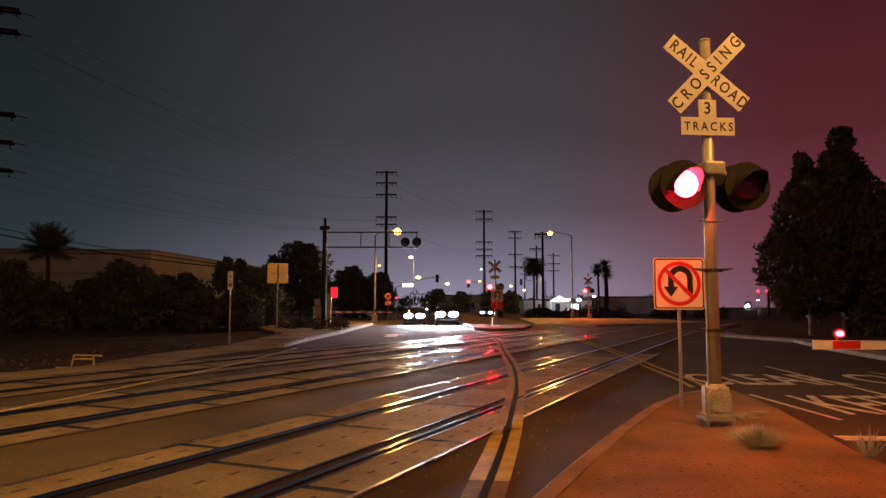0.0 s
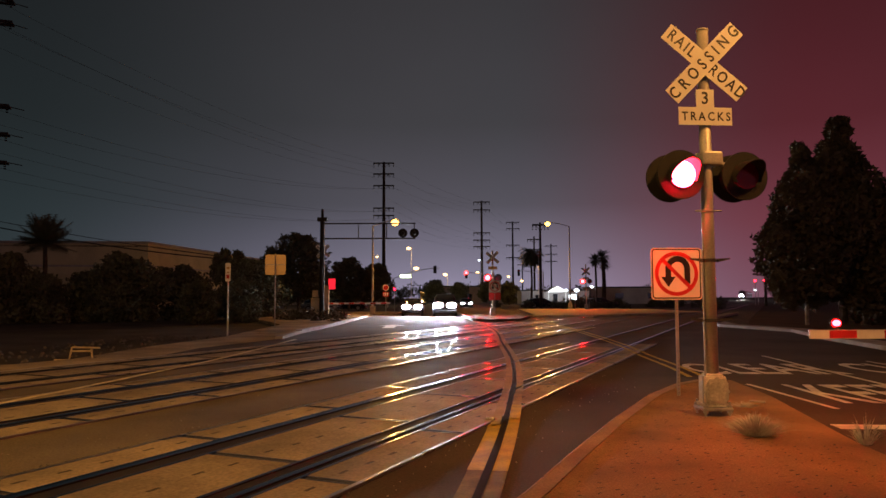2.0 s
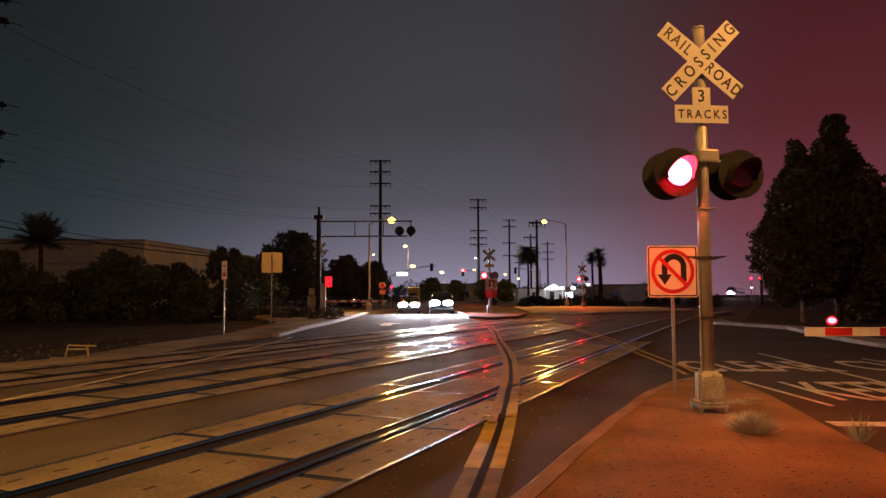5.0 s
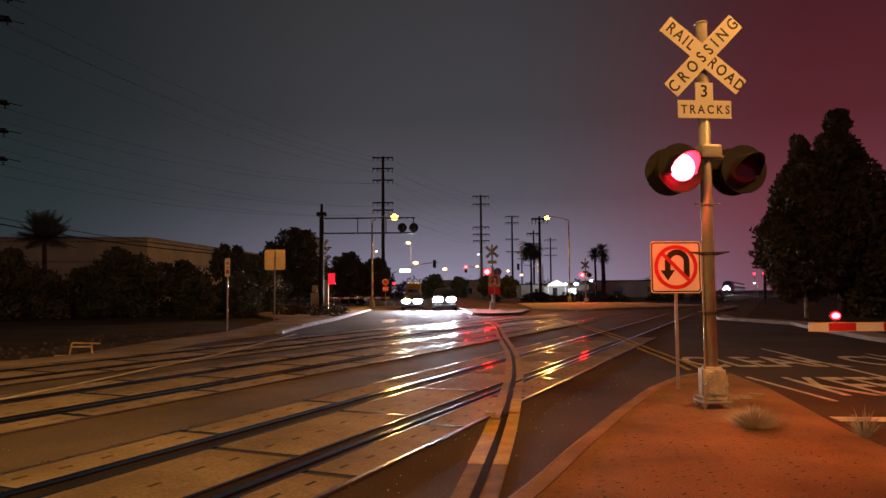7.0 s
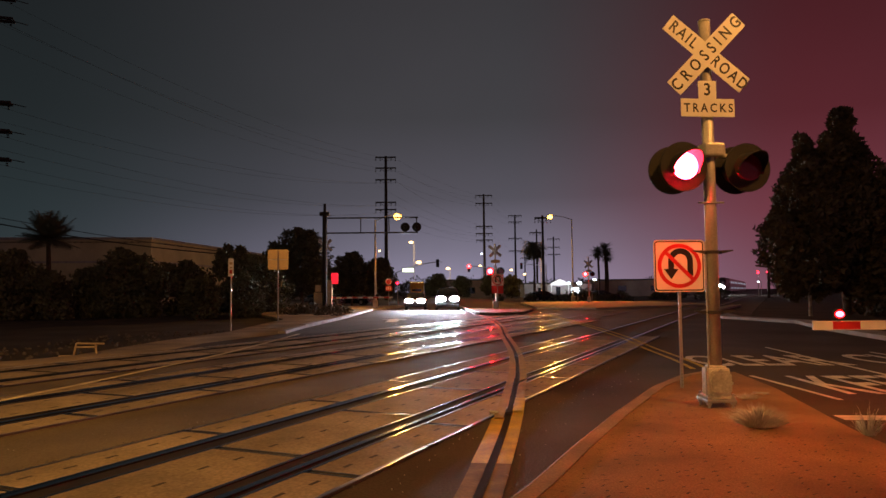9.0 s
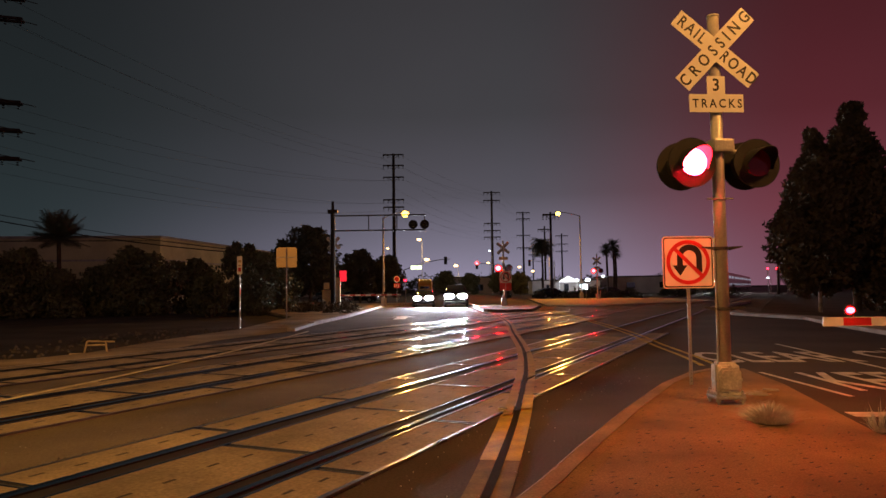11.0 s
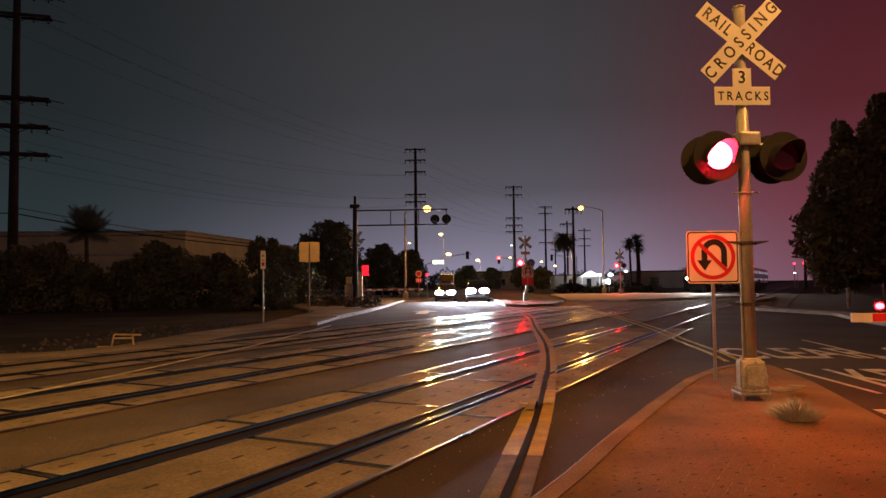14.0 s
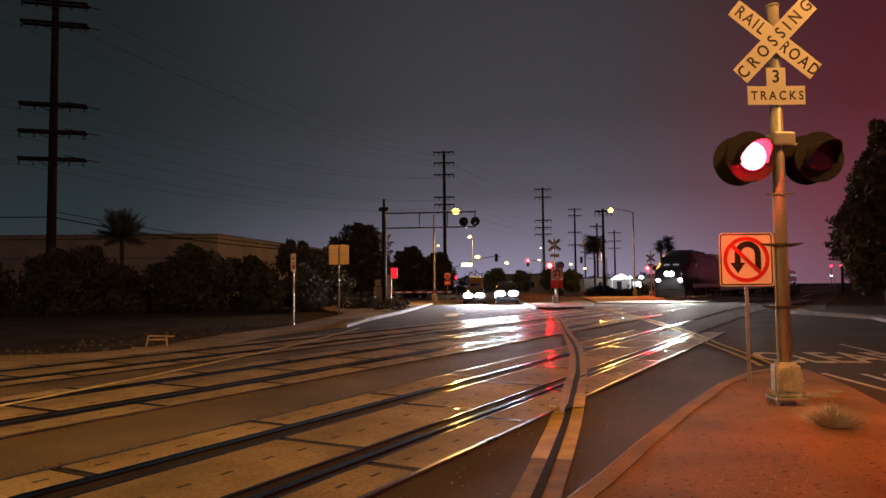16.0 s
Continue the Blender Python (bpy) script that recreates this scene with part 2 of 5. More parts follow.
def poly(bm, pts, z0, z1):
    """A flat slab over the outline pts, from z0 up to z1."""
    lo = [bm.verts.new((x, y, z0)) for x, y in pts]
    hi = [bm.verts.new((x, y, z1)) for x, y in pts]
    bm.faces.new(hi)
    bm.faces.new(lo[::-1])
    k = len(pts)
    for i in range(k):
        bm.faces.new((lo[i], lo[(i + 1) % k], hi[(i + 1) % k], hi[i]))
    bmesh.ops.recalc_face_normals(bm, faces=bm.faces)


def tube(bm, pts, r, seg=6):
    """One round pipe along pts."""
    pts = [Vector(p) for p in pts]
    rings = []
    for i, p in enumerate(pts):
        t = (pts[min(i + 1, len(pts) - 1)] - pts[max(i - 1, 0)]).normalized()
        a = t.cross(Vector((0.13, 0.21, 0.97)) if abs(t.z) < 0.9 else Vector((1, 0, 0))).normalized()
        b = t.cross(a)
        rings.append([bm.verts.new(p + r * (a * math.cos(2 * math.pi * k / seg) + b * math.sin(2 * math.pi * k / seg))) for k in range(seg)])
    for u, v in zip(rings, rings[1:]):
        for k in range(seg):
            bm.faces.new((u[k], u[(k + 1) % seg], v[(k + 1) % seg], v[k]))
    bm.faces.new(rings[0][::-1])
    bm.faces.new(rings[-1])
    bmesh.ops.recalc_face_normals(bm, faces=bm.faces)


def disc(bm, c, r, depth, m=None, seg=32, r2=None):
    """A short round plate whose axis is y."""
    bmesh.ops.create_cone(bm, cap_ends=True, segments=seg, radius1=r, radius2=r if r2 is None else r2, depth=depth,
                          matrix=(m or Matrix()) @ Matrix.Translation(c) @ Euler((radians(90), 0, 0)).to_matrix().to_4x4())


def shape(bm, pts, y0, y1):
    """An upright plate: outline pts in x, z; front at y0, back at y1."""
    f = [bm.verts.new((x, y0, z)) for x, z in pts]
    b = [bm.verts.new((x, y1, z)) for x, z in pts]
    bm.faces.new(f)
    bm.faces.new(b[::-1])
    k = len(pts)
    for i in range(k):
        bm.faces.new((f[i], b[i], b[(i + 1) % k], f[(i + 1) % k]))
    bmesh.ops.recalc_face_normals(bm, faces=bm.faces)


def rounded(w, h, r, seg=5, cx=0.0, cz=0.0):
    out = []
    for qx, qz, a0 in ((1, 1, 0), (-1, 1, 90), (-1, -1, 180), (1, -1, 270)):
        for i in range(seg + 1):
            a = radians(a0 + 90 * i / seg)
            out.append((cx + qx * (w / 2 - r) + r * math.cos(a), cz + qz * (h / 2 - r) + r * math.sin(a)))
    return out


def mesh_of(bm, name, material, smooth=False):
    me = bpy.data.meshes.new(name)
    bm.to_mesh(me)
    bm.free()
    me.materials.append(material)
    if smooth:
        me.polygons.foreach_set("use_smooth", [True] * len(me.polygons))
        me.update()
    return me


def part(name, bm, material, parent=None, label="", smooth=False):
    ob = new(name, mesh_of(bm, name, material, smooth))
    ob.parent = parent
    if label:
        tagged(ob, label)
    return ob


def setting(name, bm, material, label, category):
    return tagged(part(name, bm, material), label, category, kind="structure")


def thing(name, label, category, m=None, group=""):
    ob = new(name)
    ob.empty_display_size = 0.3
    ob.matrix_basis = m or Matrix()
    return tagged(ob, label, category, group)


def B():
    return bmesh.new()


def cloud(pts, name, material, parent, size=0.2, seed=1, label=""):
    """Small bent leaf blades at the places pts, turned every way."""
    rng = np.random.default_rng(seed)
    pts = np.asarray(pts, float)
    k = len(pts)
    a = rng.normal(size=(k, 3))
    a /= np.linalg.norm(a, axis=1)[:, None]
    b = np.cross(a, rng.normal(size=(k, 3)))
    b /= np.linalg.norm(b, axis=1)[:, None]
    s = size * rng.uniform(0.5, 1.3, k)[:, None]
    v = np.stack([pts - a * s, pts + b * s * 0.45, pts + a * s, pts - b * s * 0.45], 1).reshape(-1, 3)
    me = bpy.data.meshes.new(name)
    me.from_pydata(v.tolist(), [], (np.arange(k * 4).reshape(-1, 4)).tolist())
    me.materials.append(material)
    ob = new(name, me)
    ob.parent = parent
    if label:
        tagged(ob, label)
    return ob


def lettering(body, size, material, parent, m, name="lettering", sx=1.0, sz=1.0, depth=0.001, spacing=1.0, label="", bold=0.018):
    """Raised letters that lie in the x-z plane and face -y."""
    cu = bpy.data.curves.new("text", "FONT")
    cu.body, cu.size, cu.align_x, cu.align_y, cu.extrude, cu.space_character = body, size, "CENTER", "CENTER", depth, spacing
    cu.resolution_u = 3
    cu.offset = bold * size
    tmp = new("text", cu)
    me = bpy.data.meshes.new_from_object(tmp.evaluated_get(bpy.context.evaluated_depsgraph_get()))
    bpy.data.objects.remove(tmp)
    bpy.data.curves.remove(cu)
    me.transform(m @ Euler((radians(90), 0, 0)).to_matrix().to_4x4() @ Matrix.Diagonal((sx, sz, 1, 1)))
    me.materials.clear()
    me.materials.append(material)
    ob = new(name, me)
    ob.parent = parent
    if label:
        tagged(ob, label)
    return ob

# ---- large structure ----
TURN = 24.0                     # heading of the tracks over the crossing, east of the street's
FAR_TURN = 25.0                 # and beyond it
BEND = 50.0
T_NEAR = pose(0, 0, 0, 0, 0, 90 - TURN)          # x along the tracks, y across them, away from the median
T_FAR = T_NEAR @ pose(BEND, 0, 0, 0, 0, TURN - FAR_TURN)
TRACKS = (4.40, 8.96, 12.95)    # centre lines
HALF = 0.755


def along(s, n, z=0.0):
    p = T_NEAR @ Vector((s, n, z)) if s <= BEND else T_FAR @ Vector((s - BEND, n, z))
    return p


bm = B()
poly(bm, [(-2500, -400), (2500, -400), (2500, 4000), (-2500, 4000)], -0.6, -0.07)
setting("ground", bm, M_DIRT, "dark bare earth reaching to the horizon", "ground")

# the street: asphalt over the crossing, both carriageways and the corner beyond
bm = B()
poly(bm, [(-8.2, -14), (15.5, -14), (14.2, 12), (13.9, 22), (15.4, 30), (14.4, 36), (18, 50), (26, 66), (26, 300), (-6.0, 300), (-6.0, 27), (-7.4, 22)], -0.4, 0.0)
setting("road", bm, M_ASPHALT, "dark asphalt street running over the tracks", "road")
bm = B()
for i, (n0, n1) in enumerate(((5.86, 7.42), (10.5, 11.4))):
    pts = [T_NEAR @ Vector(q) for q in ((-4, n0, 0), (20, n0, 0), (20, n1, 0), (-4 + 3 * i, n1, 0))]
    poly(bm, [(p.x, p.y) for p in pts], 0.001, 0.006)
setting("worn_asphalt_strip", bm, M_ASPHALT_OLD, "paler worn asphalt between the tracks", "road")

# left verge, lit shoulder and pavement behind the far kerb
bm = B()
poly(bm, [(-17, 5), (-6.6, 5), (-6.3, 20), (-5.95, 27), (-5.95, 64), (-9.8, 64), (-9.3, 40), (-8.9, 33), (-8.65, 28.6), (-9.3, 23), (-9.35, 18.2), (-10, 16.7), (-14, 15.0)], -0.07, -0.004)
M_SHOULDER = surf("sandy_shoulder", (0.33, 0.265, 0.16), 0.9, 0, 0.4, 0.5, 18, 1.0, 0.2)
setting("shoulder", bm, M_SHOULDER, "sandy shoulder beside the street", "ground")
bm = B()
kerb_pts = [(-5.9, 26.6), (-6.02, 31), (-5.75, 40), (-5.95, 62), (-4.3, 66), (-4.0, 74)]
for (x0, y0), (x1, y1) in zip(kerb_pts, kerb_pts[1:]):
    poly(bm, [(x0, y0), (x1, y1), (x1 - 0.28, y1), (x0 - 0.28, y0)], -0.02, 0.16 if y0 > 27 else 0.11)
setting("kerb", bm, M_CONC, "pale concrete kerb along the oncoming lanes", "kerb")
bm = B()
poly(bm, [(-6.2, 30), (-6.05, 40), (-6.05, 52), (-6.05, 62), (-4.6, 66), (-4.3, 74), (-16, 74), (-14, 52), (-9.0, 40), (-8.0, 31)], -0.05, 0.145)
for v in bm.verts:
    if v.co.z > 0:
        v.co.z = 0.145 * max(0.01, min(1.0, (v.co.y - 30) / 22))
bmesh.ops.triangulate(bm, faces=bm.faces)
setting("pavement", bm, M_SHOULDER, "sandy worn pavement behind the far kerb", "pavement")

# kerb and verge of the lanes that lead away
bm = B()
right = [(13.4, -10), (12.5, 15), (12.4, 20), (13.4, 25), (15.0, 30.5), (14.1, 36), (17, 47), (25, 62)]
for (x0, y0), (x1, y1) in zip(right, right[1:]):
    poly(bm, [(x0, y0), (x0 + 0.9, y0), (x1 + 0.9, y1), (x1, y1)], -0.02, 0.13)
setting("kerb", bm, M_CONC, "concrete kerb and gutter beside the trees", "kerb")

# the median on which the camera stands, with its kerb
EDGE = [(-3.9, -4), (0.64, 5.46), (1.14, 6.61), (2.0, 8.49), (3.09, 10.69), (3.9, 11.96), (4.47, 12.53), (5.04, 12.38), (4.8, 10.38), (4.46, 8.75), (4.25, 7.75), (4.10, 7.0), (4.02, 6.2), (3.85, 5.2), (3.4, 1.04), (3.0, -4)]
bm = B()
poly(bm, EDGE, -0.05, 0.07)
top = [f for f in bm.faces if f.normal.z > 0.9]
bmesh.ops.bevel(bm, geom=[e for f in top for e in f.edges], offset=0.035, segments=3, affect="EDGES", profile=0.5)
setting("median", bm, M_STAMPED, "raised median paved in brown stamped concrete", "pavement")
bm = B()
for (x0, y0), (x1, y1) in zip(EDGE[:7], EDGE[1:7]):
    a, b = Vector((x0, y0)), Vector((x1, y1))
    off = 0.16 * Vector(((b - a).y, -(b - a).x)).normalized()
    p = [a + 0.35 * off, b + 0.35 * off, b + 1.2 * off, a + 1.2 * off]
    poly(bm, [(q.x, q.y) for q in p], 0.05, 0.077)
setting("kerb", bm, M_MEDIANKERB, "worn concrete kerb edge of the median", "kerb")

# far median with its nose
bm = B()
far_edge = [(2.35, 46), (3.4, 45), (5.2, 46.5), (6.9, 55), (7.4, 70), (7.4, 240), (2.6, 240), (1.7, 68)]
poly(bm, far_edge, -0.05, 0.15)
setting("median", bm, M_ASPHALT_OLD, "dark far median beyond the tracks", "pavement")
bm = B()
poly(bm, [(1.62, 68), (2.3, 46), (2.05, 45.95), (1.37, 67.95)], -0.02, 0.17)
setting("kerb", bm, M_CONC, "pale kerb of the far median", "kerb")
bm = B()
poly(bm, [(7.6, 58), (12, 56), (25, 66), (25, 86), (18, 90), (9.5, 88)], -0.03, 0.12)
setting("pavement", bm, M_CONC, "concrete corner pavement lit by a street lamp", "pavement")


def line(bm, pts, w, z=0.004):
    """A painted band of width w along pts."""
    q = [Vector(p) for p in pts]
    for i in range(len(q) - 1):
        t = (q[i + 1] - q[i]).normalized() * w / 2
        nrm = Vector((-t.y, t.x))
        vs = [bm.verts.new((*(p), z)) for p in (q[i] - nrm, q[i + 1] - nrm, q[i + 1] + nrm, q[i] + nrm)]
        bm.faces.new(vs)


def smooth_path(pts, k=6):
    out = []
    for i in range(len(pts) - 1):
        p0, p1, p2, p3 = (Vector(pts[max(0, min(len(pts) - 1, j))]) for j in (i - 1, i, i + 1, i + 2))
        for j in range(k):
            t = j / k
            out.append(0.5 * (2 * p1 + (p2 - p0) * t + (2 * p0 - 5 * p1 + 4 * p2 - p3) * t * t + (3 * p1 - p0 - 3 * p2 + p3) * t ** 3))
    return out + [Vector(pts[-1])]


CENTRE = smooth_path([(0.04, 4.2), (0.215, 5.15), (0.388, 6.19), (0.68, 8.06), (1.01, 10.45), (1.36, 13.3), (1.73, 17.6), (2.05, 24.2), (2.42, 31), (2.45, 40), (2.2, 45.5)], 20)


def beside(path, off):
    out = []
    for i, p in enumerate(path):
        t = (path[min(i + 1, len(path) - 1)] - path[max(i - 1, 0)]).normalized()
        out.append(p + off * Vector((t.y, -t.x)))
    return out


RAISE = 0.026
bm = B()


def stretch(y0, y1):
    return [p for p in CENTRE if y0 <= p.y <= y1]


line(bm, beside(stretch(6.2, 8.52), -0.108), 0.145, 0.009)
line(bm, beside(stretch(6.2, 8.98), 0.108), 0.135, 0.009)
line(bm, beside(stretch(8.8, 9.95), 0.108), 0.135, RAISE)
setting("centre_line", bm, M_YELLOW, "double yellow centre line of the street", "road marking")
bm = B()
line(bm, beside(stretch(8.36, 99), -0.104), 0.115, RAISE)
line(bm, beside(stretch(9.8, 99), 0.104), 0.115, RAISE - 0.001)
setting("centre_line_over_tracks", bm, M_YELLOWWORN, "worn double yellow centre line over the panels", "road marking")
bm = B()
for side in (-0.106, 0.106):
    line(bm, beside(stretch(0, 6.34), side), 0.135, 0.008)
setting("worn_centre_line", bm, M_YELLOWOLD, "older dirty double yellow centre line", "road marking")
bm = B()
line(bm, stretch(0, 8.78), 0.062, 0.011)
line(bm, stretch(8.7, 99), 0.065, RAISE + 0.001)
setting("centre_line_gap", bm, M_BLACKLINE, "black stripe between the yellow lines", "road marking")
RIGHTLINE = smooth_path([(4.75, 13.25), (4.97, 15.16), (5.22, 18.35), (5.66, 22.7), (6.07, 31.2), (6.4, 45)])
bm = B()
line(bm, beside(RIGHTLINE, -0.13), 0.10, RAISE)
line(bm, beside(RIGHTLINE, 0.13), 0.10, RAISE)
setting("median_line", bm, M_YELLOW, "double yellow line running from the median nose", "road marking")
bm = B()
line(bm, smooth_path([(-6.95, 6), (-6.32, 10.05), (-6.2, 11.03), (-6.04, 12.14), (-5.83, 14.24), (-5.51, 17.38), (-5.37, 21.5), (-5.28, 26)]), 0.13, RAISE)
setting("edge_line", bm, surf("faded_edge_paint", (0.60, 0.52, 0.32), 0.6, 0, 0.35, 3, 60, 0.3), "faded pale edge line of the street", "road marking")
bm = B()
line(bm, [(5.28, 12.35), (5.3, 9.6)], 0.09)
line(bm, [(8.2, 18.2), (7.55, 12.1), (7.3, 9.6)], 0.10)
line(bm, [(4.55, 8.30), (10.5, 7.75)], 0.30)
line(bm, [(9.9, 16.6), (9.4, 12.1)], 0.10)
setting("lane_line", bm, M_WHITE, "worn white lane lines and stop bar", "road marking")
for cx, cy in ((6.58, 11.0), (10.0, 10.9)):
    for word, y0, tilt in (("KEEP", cy, 0), ("CLEAR", cy + 3.85, 0)):
        m = Matrix.Translation((cx + (0.0 if word == "CLEAR" else 0.08), y0, 0.005)) @ Euler((radians(-90), 0, radians(-3))).to_matrix().to_4x4()
        tagged(lettering(word, 0.80, M_WHITE, None, m, "road_lettering", 1.12 if word == "KEEP" else 1.22, 3.8, 0.001, bold=0.012), "worn white painted words on the asphalt", "road marking", kind="structure")
# dark turn arrow in the oncoming lane
bm = B()
poly(bm, [(-3.0, 36.2), (-2.4, 36.2), (-2.4, 39), (-2.0, 39), (-2.7, 40.6), (-3.4, 39), (-3.0, 39)], 0.002, 0.005)
setting("lane_arrow", bm, M_WHITE, "worn white arrow in the oncoming lane", "road marking")

# ---- tracks ----
PITCH = 2.3
ROWS = {0: ((0.85, 1.36, 6.0), (-0.53, 0.45, 5.45), (-1.40, -0.90, 5.02)),
        1: ((0.90, 1.36, 9.1), (-0.51, 0.50, 7.73), (-1.46, -0.94, 6.30)),
        2: ((0.88, 1.36, 8.6), (-0.53, 0.53, 9.6), (-1.40, -0.90, 10.2))}
SPAN = {0: (-3.0, 23.5), 1: (-0.5, 36.0), 2: (5.0, 44.0)}


def panel_mesh(w, pockets):
    bm = B()
    box(bm, (PITCH / 2, 0, 0.0105), (PITCH - 0.07, w, 0.021), None, 0.006)
    me = mesh_of(bm, "panel", M_PANEL)
    me.materials.append(M_POCKET)
    me.materials.append(M_EDGE)
    bm = B()
    bm.from_mesh(me)
    for x in (0.042, PITCH - 0.042):
        vs = box(bm, (x, 0, 0.0115), (0.022, w, 0.022))
        for f in {f for v in vs for f in v.link_faces}:
            f.material_index = 2
    for x in (0.24, 0.68, 1.12, 1.58, 2.04):
        for y in pockets:
            vs = box(bm, (x + 0.05 * math.sin(9 * x + 7 * y), y + 0.03 * math.sin(5 * x), 0.0205), (0.13, 0.038, 0.003))
            for f in {f for v in vs for f in v.link_faces}:
                f.material_index = 1
    bm.to_mesh(me)
    bm.free()
    return me


for k, c in enumerate(TRACKS):
    s0, s1 = SPAN[k]
    bm = B()
    box(bm, ((s0 + s1) / 2, c, 0.004), (s1 - s0, 2.92 if k else 2.84, 0.008))
    bm.transform(T_NEAR)
    bed = setting("crossing_bed", bm, M_RUBBER, "black rubber flangeway bed of a level crossing", "level crossing")
    for j, (lo, hi, ref) in enumerate(ROWS[k]):
        w = hi - lo
        me = panel_mesh(w, (-0.3, 0.3) if w > 1 else (0.0,))
        s = ref - PITCH * math.floor((ref - s0) / PITCH)
        while s + PITCH < s1:
            ob = new("panel", me)
            ob.parent = bed
            ob.matrix_basis = T_NEAR @ pose(s, c + (lo + hi) / 2, 0.0, 0, 0, 0)
            s += PITCH
    # steel angles along the outer edges and beside the flangeways
    for off in (ROWS[k][0][1] + 0.012, ROWS[k][2][0] - 0.012, ROWS[k][1][0] - 0.012, ROWS[k][1][1] + 0.012, ROWS[k][2][1] + 0.012, ROWS[k][0][0] - 0.012):
        bm = B()
        outer = abs(off) > 1.3
        box(bm, ((s0 + s1) / 2, c + off + (0.012 if off > 0 else -0.012) * outer, 0.011), (s1 - s0, 0.048 if outer else 0.036, 0.024))
        bm.transform(T_NEAR)
        part("edge_angle", bm, M_HEADER if outer else M_EDGE, bed, "worn steel edging")
    for side in (-1, 1):
        bm = B()
        for m, a, b in ((T_NEAR, -25.0, BEND), (T_FAR, 0.0, 700.0)):
            box(bm, ((a + b) / 2, c + side * HALF, 0.0), (b - a, 0.072, 0.05), m, 0.0)
        rail = setting("rail", bm, M_RAIL, "polished steel running rail", "rail")
        bm = B()
        for m, a, b in ((T_NEAR, s1, BEND), (T_FAR, 0.0, 300.0)):
            box(bm, ((a + b) / 2, c + side * HALF, -0.075), (b - a, 0.06, 0.09), m)
        part("rail_web", bm, M_RAILSIDE, rail, "rusty web")
    # ties in the open track
    rng = random.Random(k)
    tie = B()
    box(tie, (0, 0, 0), (0.23, 2.6, 0.18), None, 0.01)
    tie_me = mesh_of(tie, "tie", M_TIE)
    for i in range(60):
        s = s1 + 0.5 + i * 0.6
        ob = new("tie", tie_me)
        ob.parent = bed
        ob.matrix_basis = (T_NEAR @ pose(s, c, -0.12)) if s < BEND else (T_FAR @ pose(s - BEND, c, -0.12))

# ballast beyond the street
bm = B()
pts = [along(44, 0.5), along(50, 0.5), along(760, 0.5), along(760, 16), along(50, 16), along(44, 16)]
poly(bm, [(p.x, p.y) for p in pts], -0.2, -0.05)
setting("ballast", bm, M_BALLAST, "dark ballast of the three open tracks", "track bed")
# loose stones on the ballast and along the dirt edge
rng = np.random.default_rng(4)
bm = B()
for i in range(1700):
    if i >= 900:
        p = along(rng.uniform(1, 14), 5.83 + rng.normal() * 0.05, 0.004)
    elif i < 500:
        p = along(rng.uniform(40, 58), rng.uniform(2, 15.5), -0.045)
    else:
        p = Vector((rng.uniform(-13, -8.6), rng.uniform(9, 30), -0.06))
    r = rng.uniform(0.03, 0.09) if i < 900 else rng.uniform(0.006, 0.018)
    bmesh.ops.create_icosphere(bm, subdivisions=1, radius=r, matrix=Matrix.Translation(p) @ Euler(rng.uniform(0, 3, 3)).to_matrix().to_4x4() @ Matrix.Diagonal((1, 0.8, 0.6, 1)))
tagged(part("loose_stones", bm, M_BALLAST), "loose grey stones on dirt and ballast", "stones", kind="stuff")

# pale grit scattered over the asphalt beside the median
rng = np.random.default_rng(9)
bm = B()
for i in range(150):
    n_ = rng.uniform(1.9, 2.95) if i < 90 else rng.uniform(5.9, 7.4)
    p = along(rng.uniform(3.5, 14), n_, 0.006)
    bmesh.ops.create_icosphere(bm, subdivisions=1, radius=rng.uniform(0.003, 0.009), matrix=Matrix.Translation(p))
tagged(part("road_grit", bm, M_CONC), "pale grit scattered over the asphalt", "grit", kind="stuff")

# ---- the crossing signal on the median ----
SWITCHED = []                   # (always-glowing array, slid forward at the start of a beat or in its second half)
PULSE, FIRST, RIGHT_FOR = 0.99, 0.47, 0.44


def flasher(parent, x, z, which, r=0.305, lens=0.16, bright=None, y=0.0):
    """A round signal lamp that faces -y."""
    bm = B()
    disc(bm, (x, y, z), r, 0.02, None, 40)
    disc(bm, (x, y + 0.085, z), lens * 1.14, 0.17, None, 32)
    bg = part("background_disc", bm, M_BLACK, parent, "black round background plate")
    bm = B()
    disc(bm, (x, y - 0.02, z), lens, 0.03, None, 32)
    part("lens", bm, M_LENS, bg, "dark red lens")
    bm = B()
    k = 20
    ring = []
    for i in range(k + 1):
        a = radians(-25 + 230 * i / k)
        deep = 0.10 + 0.22 * max(0.0, math.sin(a))
        ring.append([bm.verts.new((x + (lens + q) * math.cos(a), yy, z + (lens + q) * math.sin(a) + dz))
                     for q, yy, dz in ((0.0, y - 0.01, 0), (0.0, y - deep, -0.02), (0.008, y - deep, -0.02), (0.008, y - 0.01, 0))])
    for a, b in zip(ring, ring[1:]):
        for i in range(4):
            bm.faces.new((a[i], a[(i + 1) % 4], b[(i + 1) % 4], b[i]))
    bmesh.ops.recalc_face_normals(bm, faces=bm.faces)
    part("hood", bm, M_BLACK, bg, "black sun hood")
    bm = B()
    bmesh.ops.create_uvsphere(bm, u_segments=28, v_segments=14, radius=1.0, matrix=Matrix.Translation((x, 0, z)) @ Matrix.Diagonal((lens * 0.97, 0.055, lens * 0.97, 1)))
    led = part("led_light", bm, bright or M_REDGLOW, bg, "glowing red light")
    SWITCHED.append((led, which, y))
    return bg


